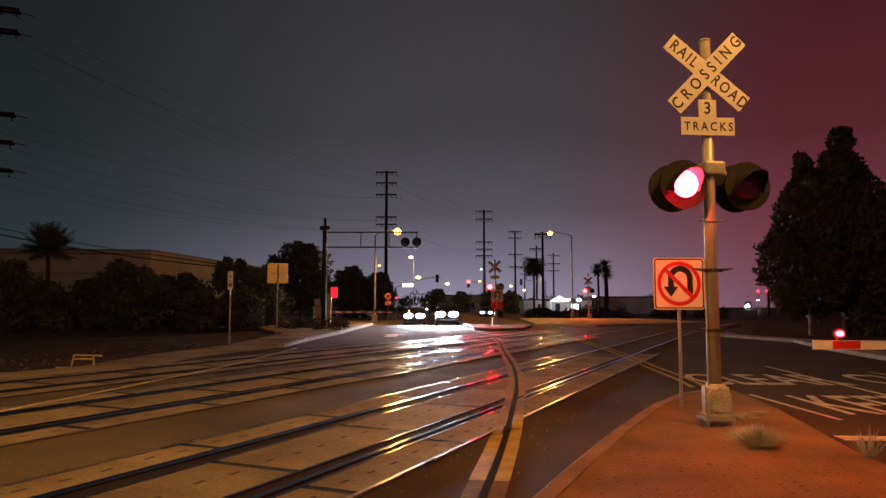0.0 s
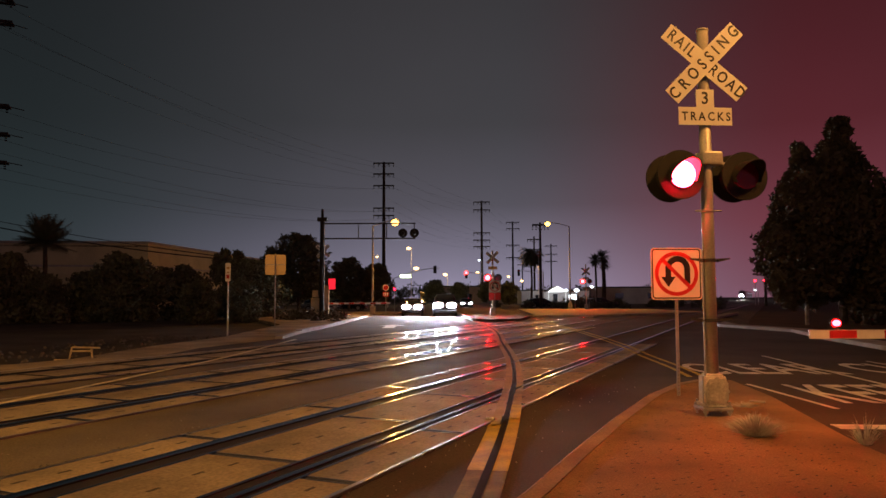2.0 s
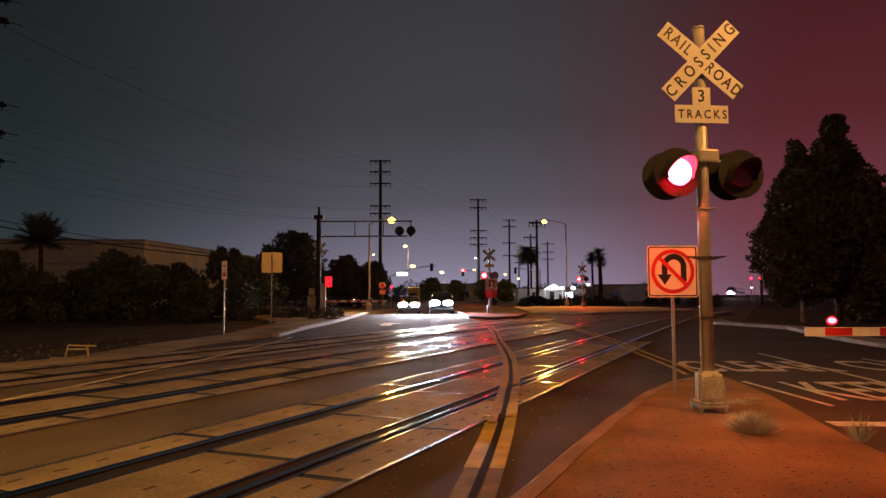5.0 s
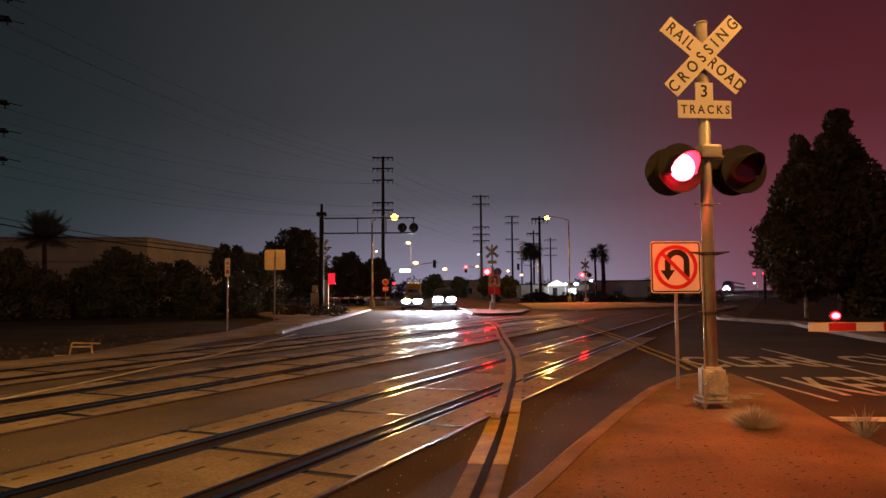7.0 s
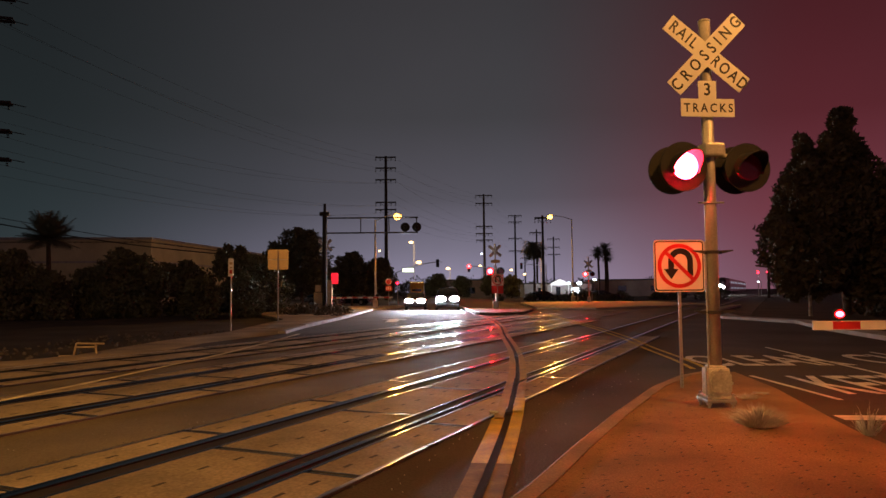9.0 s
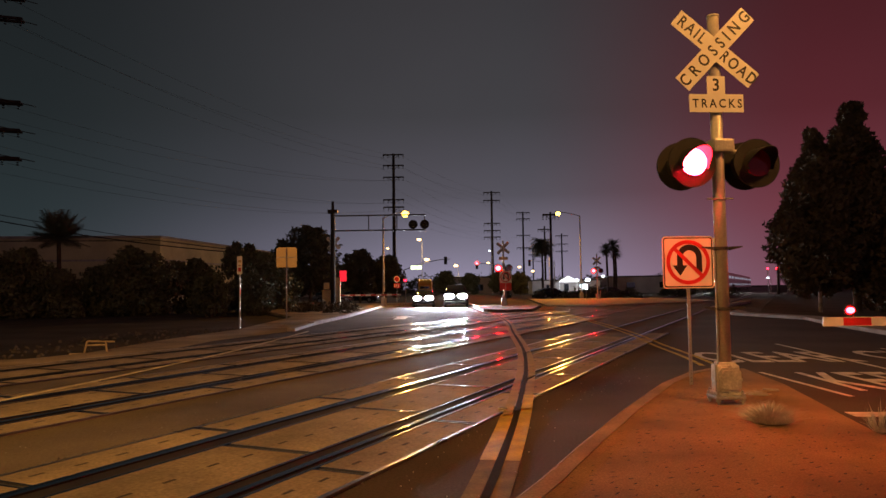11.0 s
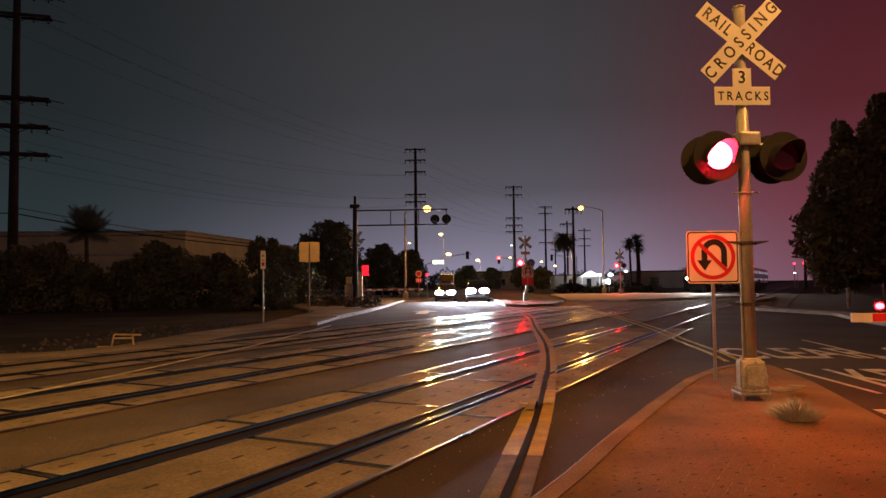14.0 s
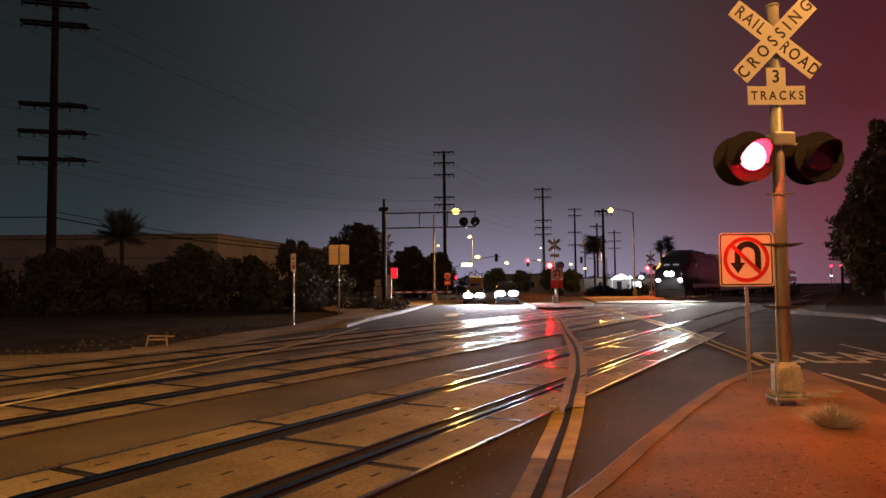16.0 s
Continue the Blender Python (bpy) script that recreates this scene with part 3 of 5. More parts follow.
def crossbuck(parent, z, y, words=True, size=1.25, w=0.232):
    """Two crossed boards whose middle is at height z, facing -y."""
    for i, (turn, text) in enumerate(((-39.5, ("RAIL", "ROAD")), (46, ("CROS", "SING")))):
        m = Matrix.Translation((0, y - 0.008 * i, z)) @ Euler((0, radians(-turn), 0)).to_matrix().to_4x4()
        bm = B()
        box(bm, (0, 0, 0), (size, 0.004, w), None, 0.0015)
        bm.transform(m)
        board = part("board", bm, M_SIGNWHITE, parent, "white reflective board with black letters")
        bm = B()
        box(bm, (0, 0.0035, 0), (size - 0.04, 0.002, 0.055))
        bm.transform(m)
        part("reflective_strip", bm, M_WHITEGATE, board, "white reflective tape on the back")
        if not words:
            for side in (-1, 1):
                bm = B()
                for q in range(4):
                    box(bm, (side * (0.20 + 0.115 * q), -0.004, 0), (0.065, 0.002, 0.12))
                bm.transform(m)
                part("letter_bar", bm, M_SIGNBLACK, board)
        elif i == 0:
            for side, t in zip((-1, 1), text):
                lettering(t, 0.205, M_SIGNBLACK, board, m @ Matrix.Translation((side * 0.372, -0.003, 0)), sx=0.80, spacing=1.32)
        else:
            lettering("CROSSING", 0.205, M_SIGNBLACK, board, m @ Matrix.Translation((0, -0.003, 0)), sx=0.84, spacing=1.68)


SIG = pose(3.328, 8.78, 0.07)
sig = thing("crossing_signal", "aluminium level crossing mast with crossbuck and red flashers", "railway signal", SIG)
bm = B()
rod(bm, (0, 0, 0.42), (0, 0, 4.795), 0.077, 0.070, 24)
rod(bm, (0, 0, 4.795), (0, 0, 4.82), 0.079, 0.074, 24)
part("mast", bm, M_MAST, sig, "dull aluminium pole", True)
bm = B()
box(bm, (0.0, 0, 0.295), (0.27, 0.25, 0.36), None, 0.035)
box(bm, (0.0, 0, 0.475), (0.20, 0.20, 0.05), None, 0.02)
box(bm, (0.0, 0, 0.125), (0.31, 0.29, 0.04), None, 0.012)
shape(bm, [(-0.135, 0.20), (-0.09, 0.15), (0.09, 0.15), (0.135, 0.20), (0.135, 0.39), (0.09, 0.445), (-0.09, 0.445), (-0.135, 0.39)], -0.152, -0.12)
shape(bm, [(-0.10, 0.215), (-0.07, 0.18), (0.07, 0.18), (0.10, 0.215), (0.10, 0.375), (0.07, 0.41), (-0.07, 0.41), (-0.10, 0.375)], -0.164, -0.15)
for dx, dz in ((0, 0.455), (0, 0.14), (-0.125, 0.295), (0.125, 0.295)):
    disc(bm, (dx, -0.155, dz), 0.021, 0.03, None, 8)
part("junction_box_base", bm, surf("cast_base", (0.56, 0.54, 0.48), 0.55, 0.1, 0.3, 4, 40, 0.2), sig, "pale cast junction box base")
bm = B()
box(bm, (0, 0, 0.082), (0.36, 0.36, 0.036), None, 0.012)
part("base_plate", bm, M_GALV, sig, "steel foot plate")
for bx in (-0.145, 0.145):
    for by in (-0.145, 0.145):
        bm = B()
        rod(bm, (bx, by, -0.02), (bx, by, 0.17), 0.016, None, 8)
        rod(bm, (bx, by, 0.10), (bx, by, 0.13), 0.032, None, 6)
        rod(bm, (bx, by, 0.035), (bx, by, 0.065), 0.032, None, 6)
        part("anchor_bolt", bm, M_GALV, sig)
bm = B()
rod(bm, (-0.125, -0.06, 0.12), (-0.125, -0.06, 0.47), 0.022, None, 10)
rod(bm, (-0.105, -0.06, 0.47), (-0.085, -0.02, 2.02), 0.011, None, 8)
part("conduit", bm, M_GALV, sig, "thin grey conduit")
head = new("sign_head")
head.parent = sig
head.matrix_basis = pose(0, 0, 0, 0, 0, 5)
head.location = (-0.035, 0, 0.055)
crossbuck(head, 4.300, -0.105)
bm = B()
T = [(-0.345, -0.225), (0.345, -0.225), (0.345, 0.0), (0.115, 0.0), (0.115, 0.225), (-0.115, 0.225), (-0.115, 0.0), (-0.345, 0.0)]
shape(bm, [(x, z + 3.735) for x, z in T], -0.10, -0.096)
tr = part("track_count_plate", bm, M_SIGNWHITE, head, "white plate with the number of tracks")
lettering("3", 0.215, M_SIGNBLACK, tr, Matrix.Translation((0, -0.101, 3.845)), sx=0.95)
lettering("TRACKS", 0.152, M_SIGNBLACK, tr, Matrix.Translation((0.01, -0.101, 3.615)), sx=0.86, spacing=1.45)
for z in (3.56, 3.93, 4.22, 4.40):
    bm = B()
    box(bm, (0, -0.05, z), (0.17, 0.09, 0.035))
    part("sign_clamp", bm, M_GALV, head)
pair = new("flasher_bracket")
pair.parent = sig
pair.matrix_basis = pose(0, 0, 2.935, 0, 0, 9)
bm = B()
box(bm, (0.03, -0.02, 0.22), (0.27, 0.22, 0.17), None, 0.03)
part("junction_box", bm, M_MAST, pair, "cast aluminium junction box")
bm = B()
rod(bm, (-0.42, 0.0, 0.16), (0.49, 0.0, 0.16), 0.026, None, 12)
for x in (-0.40, 0.47):
    rod(bm, (x, 0.0, 0.17), (x, 0.05, 0.05), 0.03, None, 10)
part("cross_arm", bm, M_MAST, pair)
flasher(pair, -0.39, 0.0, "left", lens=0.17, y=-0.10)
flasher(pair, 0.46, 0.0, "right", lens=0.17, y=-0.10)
rear = new("rear_flashers")
rear.parent = sig
rear.matrix_basis = pose(0, 0, 2.935, 0, 0, 183)
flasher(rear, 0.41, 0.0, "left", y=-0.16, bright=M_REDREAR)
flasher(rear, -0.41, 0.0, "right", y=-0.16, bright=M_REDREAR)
bm = B()
tube(bm, [(-0.16, -0.03, 2.50), (0, -0.085, 2.49), (0.16, -0.03, 2.50)], 0.01)
part("climbing_peg", bm, M_GALV, sig)
for z in (1.885, 1.145):
    bm = B()
    rod(bm, (0, 0, z - 0.02), (0, 0, z + 0.02), 0.086, None, 20)
    for side, far in ((-1, -0.25), (1, 0.25)):
        shape(bm, [(side * 0.08, z - 0.028), (far, z + 0.012), (far, z + 0.026), (side * 0.08, z + 0.02)], -0.045, -0.037)
        rod(bm, (side * 0.10, -0.10, z), (side * 0.10, 0.06, z), 0.009, None, 8)
    part("band_clamp", bm, M_DARKSTEEL, sig, "dark steel band clamp with pointed lugs")

# ---- the turn prohibition sign ----


def u_turn_sign(m, size, zc, label, post_h, scale=1.0):
    ob = thing("traffic_sign", label, "road sign", m)
    bm = B()
    box(bm, (0, 0.03, post_h / 2), (0.045, 0.028, post_h), None, 0.004)
    post = part("post", bm, M_GALV, ob, "perforated steel post")
    bm = B()
    k = int(post_h / 0.05)
    for i in range(k):
        disc(bm, (0, 0.0155, 0.05 + i * 0.05), 0.006, 0.002, None, 6)
    tagged(part("post_hole", bm, M_SIGNBLACK, post), kind="stuff")
    bm = B()
    shape(bm, rounded(size, size, 0.05, 5, 0, zc), 0.0, 0.003)
    plate = part("plate", bm, M_SIGNWHITE, ob, "white square plate with a black border")
    bm = B()
    o, i_ = rounded(size - 0.03, size - 0.03, 0.042, 5, 0, zc), rounded(size - 0.066, size - 0.066, 0.03, 5, 0, zc)
    ov, iv = [bm.verts.new((x, -0.002, z)) for x, z in o], [bm.verts.new((x, -0.002, z)) for x, z in i_]
    for a in range(len(o)):
        b = (a + 1) % len(o)
        bm.faces.new((ov[a], ov[b], iv[b], iv[a]))
    part("border", bm, M_SIGNBLACK, plate)
    # arrow: up the right limb, over the bow and down to the head
    s = size / 0.76
    bm = B()
    r0, r1, cx, cz = 0.10 * s, 0.185 * s, 0.02 * s, zc + 0.075 * s
    arc_o = [(cx + r1 * math.cos(radians(a)), cz + r1 * math.sin(radians(a))) for a in range(0, 181, 12)]
    arc_i = [(cx + r0 * math.cos(radians(a)), cz + r0 * math.sin(radians(a))) for a in range(180, -1, -12)]
    tip = cz - 0.27 * s
    neck = cz - 0.12 * s
    pts = [(cx + r1, cz - 0.22 * s)] + arc_o + [(cx - r1, neck), (cx - r1 - 0.065 * s, neck), (cx - (r0 + r1) / 2, tip), (cx - r0 + 0.065 * s, neck), (cx - r0, neck)] + arc_i + [(cx + r0, cz - 0.22 * s)]
    shape(bm, pts, -0.004, -0.002)
    bmesh.ops.triangulate(bm, faces=bm.faces)
    part("arrow", bm, M_SIGNBLACK, plate)
    bm = B()
    ro, ri = 0.325 * s, 0.268 * s
    k = 56
    ring = [[bm.verts.new((r * math.cos(2 * math.pi * i / k), yy, zc + r * math.sin(2 * math.pi * i / k))) for r, yy in ((ro, -0.0045), (ri, -0.0045))] for i in range(k)]
    for i in range(k):
        a, b = ring[i], ring[(i + 1) % k]
        bm.faces.new((a[0], b[0], b[1], a[1]))
    box(bm, (0, -0.0055, 0), (2 * ri, 0.0015, 0.055 * s), Matrix.Translation((0, 0, zc)) @ Euler((0, radians(45), 0)).to_matrix().to_4x4())
    part("prohibition_ring", bm, M_SIGNRED, plate, "red ring with a diagonal bar")
    return ob


u_turn_sign(pose(3.46, 10.4, 0.07, 0, 0, 3), 0.76, 1.775, "white no U-turn sign on a perforated steel post", 2.1)

# ---- dry tuft and small litter on the median ----


def tuft(at, k, h, spread, seed, label):
    rng = random.Random(seed)
    bm = B()
    for i in range(k):
        a, r = rng.uniform(0, 6.283), spread * rng.random() ** 0.7
        x, y = 0.25 * r * math.cos(a), 0.25 * r * math.sin(a)
        ex, ey = r * math.cos(a), r * math.sin(a)
        hh = h * rng.uniform(0.4, 1.0) * (1 - 0.5 * r / spread)
        w = 0.0022
        v = [bm.verts.new(p) for p in ((x - w, y, 0), (x + w, y, 0), (x + (ex - x) * 0.5 + w, y + (ey - y) * 0.5, hh * 0.7), (x + (ex - x) * 0.5 - w, y + (ey - y) * 0.5, hh * 0.7), (ex, ey, hh))]
        bm.faces.new(v[:4])
        bm.faces.new((v[3], v[2], v[4]))
    ob = part("dry_tuft", bm, M_DRY)
    ob.matrix_basis = Matrix.Translation(at)
    return tagged(ob, label, "plant")


tuft((3.27, 7.48, 0.065), 760, 0.29, 0.48, 3, "dry grey straw-coloured grass tuft on the median")
tuft((4.30, 7.30, 0.0), 90, 0.40, 0.22, 5, "sparse dry weed by the median kerb")
tuft((3.95, 9.35, 0.065), 120, 0.10, 0.3, 8, "low dry weed near the signal foot")
bm = B()
box(bm, (0, 0, 0.012), (0.20, 0.06, 0.024), None, 0.006)
brick = part("broken_kerb_chip", bm, M_CONC)
brick.matrix_basis = pose(4.3, 9.75, 0.07, 0, 0, -30)
tagged(brick, "pale broken concrete chip on the median", "debris")
bm = B()
disc(bm, (0, 0, 0.026), 0.026, 0.11, None, 16, 0.020)
can = part("drink_can", bm, surf("crushed_can", (0.45, 0.40, 0.36), 0.35, 0.8, 0.3, 30, 60, 0.2))
can.matrix_basis = pose(0.60, 8.75, 0.005, 0, 0, 62)
tagged(can, "crushed metal drink can lying beside the rail", "litter")
# dark dents of the stamped pattern, in staggered rows, and a few small leaves
rng = random.Random(11)
bm = B()
turn28 = Matrix.Rotation(radians(28), 2)
for i in range(-10, 70):
    for j in range(0, 110):
        q = turn28 @ Vector((0.185 * (i + 0.5 * (j % 2)) + rng.uniform(-0.025, 0.025), 0.115 * j + rng.uniform(-0.02, 0.02)))
        x, y = q
        if not (3.2 < y < 11.8 and 0.75 + 0.53 * (y - 5.7) < x < 3.72 + 0.15 * (y - 6.3)) or rng.random() < 0.35:
            continue
        a, w_, h_ = radians(28) + rng.uniform(-0.5, 0.5), rng.uniform(0.014, 0.040), rng.uniform(0.005, 0.012)
        u, v = Vector((math.cos(a), math.sin(a))), Vector((-math.sin(a), math.cos(a)))
        bm.faces.new([bm.verts.new((*(q + u * e * w_ + v * f * h_), 0.0722)) for e, f in ((-1, -0.4), (-0.2, -1), (1, -0.3), (0.8, 0.6), (-0.5, 1))])
tagged(part("paving_dents", bm, M_POCKET), "small dark dents of the stamped paving pattern", "paving marks", kind="stuff")
bm = B()
for i in range(220):
    y = rng.uniform(4.6, 12.2)
    x = rng.uniform(0.35 + 0.45 * (y - 4), 4.4)
    if x > 0.62 + 0.53 * (y - 5.7) + 0.15 and x < 3.75 + 0.2 * (y - 6.3):
        a = rng.uniform(0, 6.28)
        r = rng.uniform(0.005, 0.019)
        vs = [bm.verts.new((x + r * math.cos(a + q) * e, y + r * math.sin(a + q), 0.0745 + 0.004 * rng.random())) for q, e in ((0, 1.6), (1.6, 1), (3.1, 1.6), (4.7, 1))]
        bm.faces.new(vs)
tagged(part("fallen_leaves", bm, M_BARK), "small dark leaves and grit on the median paving", "litter", kind="stuff")

# ---- gates ----


def gate_arm(m, length, h, label, lamps, sag=0.0):
    """A lowered barrier arm with red and white bands; the tip is at x = 0 and the arm runs to +x."""
    ob = thing("crossing_gate", label, "barrier", m)
    k = int((length - 0.3) / 0.41) + 1
    for i in range(k):
        bm = B()
        x0, x1 = (0, 0.29) if i == 0 else (0.29 + (i - 1) * 0.41, 0.29 + i * 0.41)
        box(bm, ((x0 + x1) / 2, 0, 0), (x1 - x0, 0.03, h), None, 0.004)
        part("band", bm, M_SIGNRED if i % 2 else M_WHITEGATE, ob, "red reflective band" if i % 2 else "white reflective band")
    bm = B()
    for z in (-h / 2 - 0.004, h / 2 + 0.004):
        box(bm, (length / 2, 0, z), (length, 0.036, 0.008))
    box(bm, (-0.004, 0, 0), (0.008, 0.036, h + 0.016))
    part("arm_edging", bm, M_WHITEGATE, ob, "white edging strip")
    for x, steady in lamps:
        bm = B()
        rod(bm, (x, 0, h / 2), (x, 0, h / 2 + 0.05), 0.02, None, 10)
        disc(bm, (x, 0.02, h / 2 + 0.11), 0.085, 0.05, None, 20)
        lampb = part("gate_lamp", bm, M_BLACK, ob, "small black lamp housing")
        bm = B()
        bmesh.ops.create_uvsphere(bm, u_segments=18, v_segments=10, radius=1.0, matrix=Matrix.Translation((x, 0, h / 2 + 0.11)) @ Matrix.Diagonal((0.064, 0.02, 0.046, 1)))
        led = part("lens", bm, M_REDSMALL, lampb, "glowing red lens")
        if steady:
            led.location.y = -0.015
        else:
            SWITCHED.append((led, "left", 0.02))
    return ob


gate_arm(pose(5.62, 10.85, 0.93, 0, 0, -2), 9.4, 0.12, "lowered red and white gate arm across the departing lanes", ((0.40, True), (4.0, True)))
ob = thing("gate_mechanism", "grey gate mechanism on a mast beside the kerb", "barrier machine", pose(15.1, 10.6, -0.07))
bm = B()
rod(bm, (0, 0, 0), (0, 0, 3.6), 0.07, None, 16)
part("mast", bm, M_MAST, ob)
bm = B()
box(bm, (0, -0.15, 0.95), (0.45, 0.4, 0.7), None, 0.04)
part("machine_case", bm, M_GALV, ob)
gate_arm(pose(-3.95, 55.2, 1.12, 0, 0, 180), 5.6, 0.11, "lowered red and white gate arm before the waiting cars", ((1.25, False),))
ob = thing("gate_mechanism", "gate mechanism with a cream case beside the cantilever mast", "barrier machine", pose(-9.7, 55.2, 0.14))
bm = B()
box(bm, (0, 0, 0.7), (0.7, 0.5, 1.4), None, 0.04)
part("machine_case", bm, M_CABINET, ob)

# ---- cantilever signal across the tracks ----
ob = thing("cantilever_signal", "dark cantilever signal bridge with crossbuck over the oncoming lanes", "railway signal", pose(-9.2, 55.0, 0.0))
bm = B()
rod(bm, (0, 0, 0), (0, 0, 7.6), 0.20, 0.18, 16)
rod(bm, (0, 0, 7.6), (0, 0, 8.45), 0.12, 0.10, 10)
box(bm, (0, 0, 7.65), (0.75, 0.5, 0.3), None, 0.03)
box(bm, (0, 0, 0.15), (1.0, 1.0, 0.3), None, 0.05)
part("mast", bm, M_BLACK, ob, "thick dark steel mast")
for z in (7.32, 6.15):
    bm = B()
    rod(bm, (0.1, 0, z), (7.25, 0, z), 0.06, None, 10)
    part("chord", bm, M_DARKSTEEL, ob)
for x in (2.8, 5.0, 7.15):
    bm = B()
    rod(bm, (x, 0, 6.15), (x, 0, 7.32), 0.04, None, 8)
    part("truss_post", bm, M_DARKSTEEL, ob)
for x in (6.25, 7.15):
    bm = B()
    disc(bm, (x, 0.16, 6.58), 0.36, 0.03, None, 28)
    disc(bm, (x, 0.0, 6.55), 0.17, 0.28, None, 20, 0.12)
    part("background_disc", bm, M_BLACK, ob, "round black flasher seen from behind")
head2 = new("sign_head")
head2.parent = ob
head2.matrix_basis = Matrix()
crossbuck(head2, 5.2, 0.32, False, 1.3, 0.25)
# flasher red on this plate is put in as the plate's own glow
bm = B()
box(bm, (0.82, -0.3, 2.62), (0.52, 0.04, 0.82), None, 0.01)
part("red_panel", bm, M_PANELGLOW, ob, "red sign plate given its own glow")
bm = B()
box(bm, (0.42, -0.25, 1.35), (0.36, 0.3, 2.3), None, 0.02)
part("conduit_case", bm, M_CABINET, ob, "cream painted conduit case")
bm = B()
for sx_, sz_ in ((-0.45, 1.86), ):
    box(bm, (sx_, -0.3, sz_), (0.42, 0.3, 0.52), None, 0.03)
part("relay_box", bm, M_CABINET, ob, "small cream relay box")

# ---- flasher masts beyond the tracks ----


def far_signal(m, label, u_sign, top=5.1, zf=2.95):
    ob = thing("crossing_signal", label, "railway signal", m)
    bm = B()
    rod(bm, (0, 0, 0), (0, 0, top), 0.075, None, 12)
    part("mast", bm, M_MAST, ob)
    bm = B()
    box(bm, (0, 0, 0.3), (0.42, 0.42, 0.6), None, 0.05)
    part("junction_box_base", bm, M_GALV, ob)
    hd = new("sign_head")
    hd.parent = ob
    hd.matrix_basis = Matrix()
    crossbuck(hd, 4.55, 0.1, False)
    bm = B()
    box(bm, (0, -0.1, 3.72), (0.7, 0.01, 0.24), None)
    part("track_count_plate", bm, M_SIGNBACK, hd)
    bm = B()
    rod(bm, (-0.45, 0, zf + 0.1), (0.45, 0, zf + 0.1), 0.03, None, 8)
    part("cross_arm", bm, M_MAST, ob)
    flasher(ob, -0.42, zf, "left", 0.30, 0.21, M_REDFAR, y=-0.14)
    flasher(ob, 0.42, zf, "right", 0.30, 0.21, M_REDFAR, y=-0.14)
    if u_sign:
        # red light falling on this plate is put into its colour
        bm = B()
        box(bm, (0.14, -0.16, 1.72), (0.92, 0.02, 1.05), None)
        part("plate_back", bm, M_SIGNRED, ob, "lower plate coloured red for the light on it")
    return ob


far_signal(pose(4.1, 56.0, 0.14), "level crossing signal with red flashers on the far median", True)
u_turn_sign(pose(4.24, 55.75, 0.15), 0.95, 2.25, "no U-turn sign below the far median flashers", 2.7)
far_signal(pose(17.4, 85.0, 0.1, 0, 0, -5), "level crossing signal with red flashers at the far corner", False, 5.4, 3.35)
for x, y in ((15.2, 80.5), (16.6, 79.5)):
    ob = thing("bollard", "thin pale marker post on the far corner", "bollard", pose(x, y, 0.1))
    bm = B()
    rod(bm, (0, 0, 0), (0, 0, 1.0), 0.05, 0.045, 10)
    part("post", bm, M_CONC, ob)

# ---- verge signs ----
ob = thing("traffic_sign", "narrow white sign on a steel post in the verge", "road sign", pose(-8.86, 29.6, -0.02, 0, 0, 0))
bm = B()
rod(bm, (0, 0, 0), (0, 0, 2.95), 0.035, None, 10)
part("post", bm, M_GALV, ob)
bm = B()
shape(bm, rounded(0.22, 0.76, 0.03, 4, 0, 2.63), -0.045, -0.04)
plate = part("plate", bm, M_SIGNWHITE, ob, "narrow white plate")
for z, w_, h_ in ((2.80, 0.12, 0.10), (2.62, 0.10, 0.05), (2.45, 0.12, 0.16)):
    bm = B()
    box(bm, (0, -0.047, z), (w_, 0.002, h_))
    part("print_bar", bm, M_SIGNRED if h_ > 0.12 else M_SIGNBACK, plate)
ob = thing("traffic_sign", "square aluminium sign seen from behind on a verge post", "road sign", pose(-9.0, 38.6, -0.02, 0, 0, 6))
bm = B()
rod(bm, (0, 0, 0), (0, 0, 3.85), 0.036, None, 10)
part("post", bm, M_GALV, ob)
bm = B()
shape(bm, rounded(1.10, 1.10, 0.09, 5, 0, 3.37), 0.04, 0.045)
plate = part("plate", bm, M_SIGNBACK, ob, "bare square metal back")
bm = B()
box(bm, (0, 0.02, 3.37), (1.0, 0.03, 0.04))
part("brace", bm, M_GALV, plate)

# small round and square notice on the far kerb
ob = thing("traffic_sign", "round and square orange notices on one post by the far kerb", "road sign", pose(-4.82, 62.4, 0.14))
bm = B()
rod(bm, (0, 0, 0), (0, 0, 2.6), 0.03, None, 8)
part("post", bm, M_GALV, ob)
bm = B()
disc(bm, (0, -0.04, 2.3), 0.27, 0.01, None, 28)
part("round_plate", bm, M_SIGNWHITE, ob)
bm = B()
disc(bm, (0, -0.047, 2.3), 0.22, 0.004, None, 28)
part("round_face", bm, M_SIGNRED, ob)
bm = B()
box(bm, (0, -0.04, 1.72), (0.55, 0.01, 0.42))
part("square_plate", bm, M_SIGNRED, ob)
for x in (-0.16, -0.02, 0.14):
    bm = B()
    box(bm, (x, -0.047, 1.72), (0.07, 0.003, 0.26))
    part("print_bar", bm, M_SIGNWHITE, ob)

# ---- street lamps ----


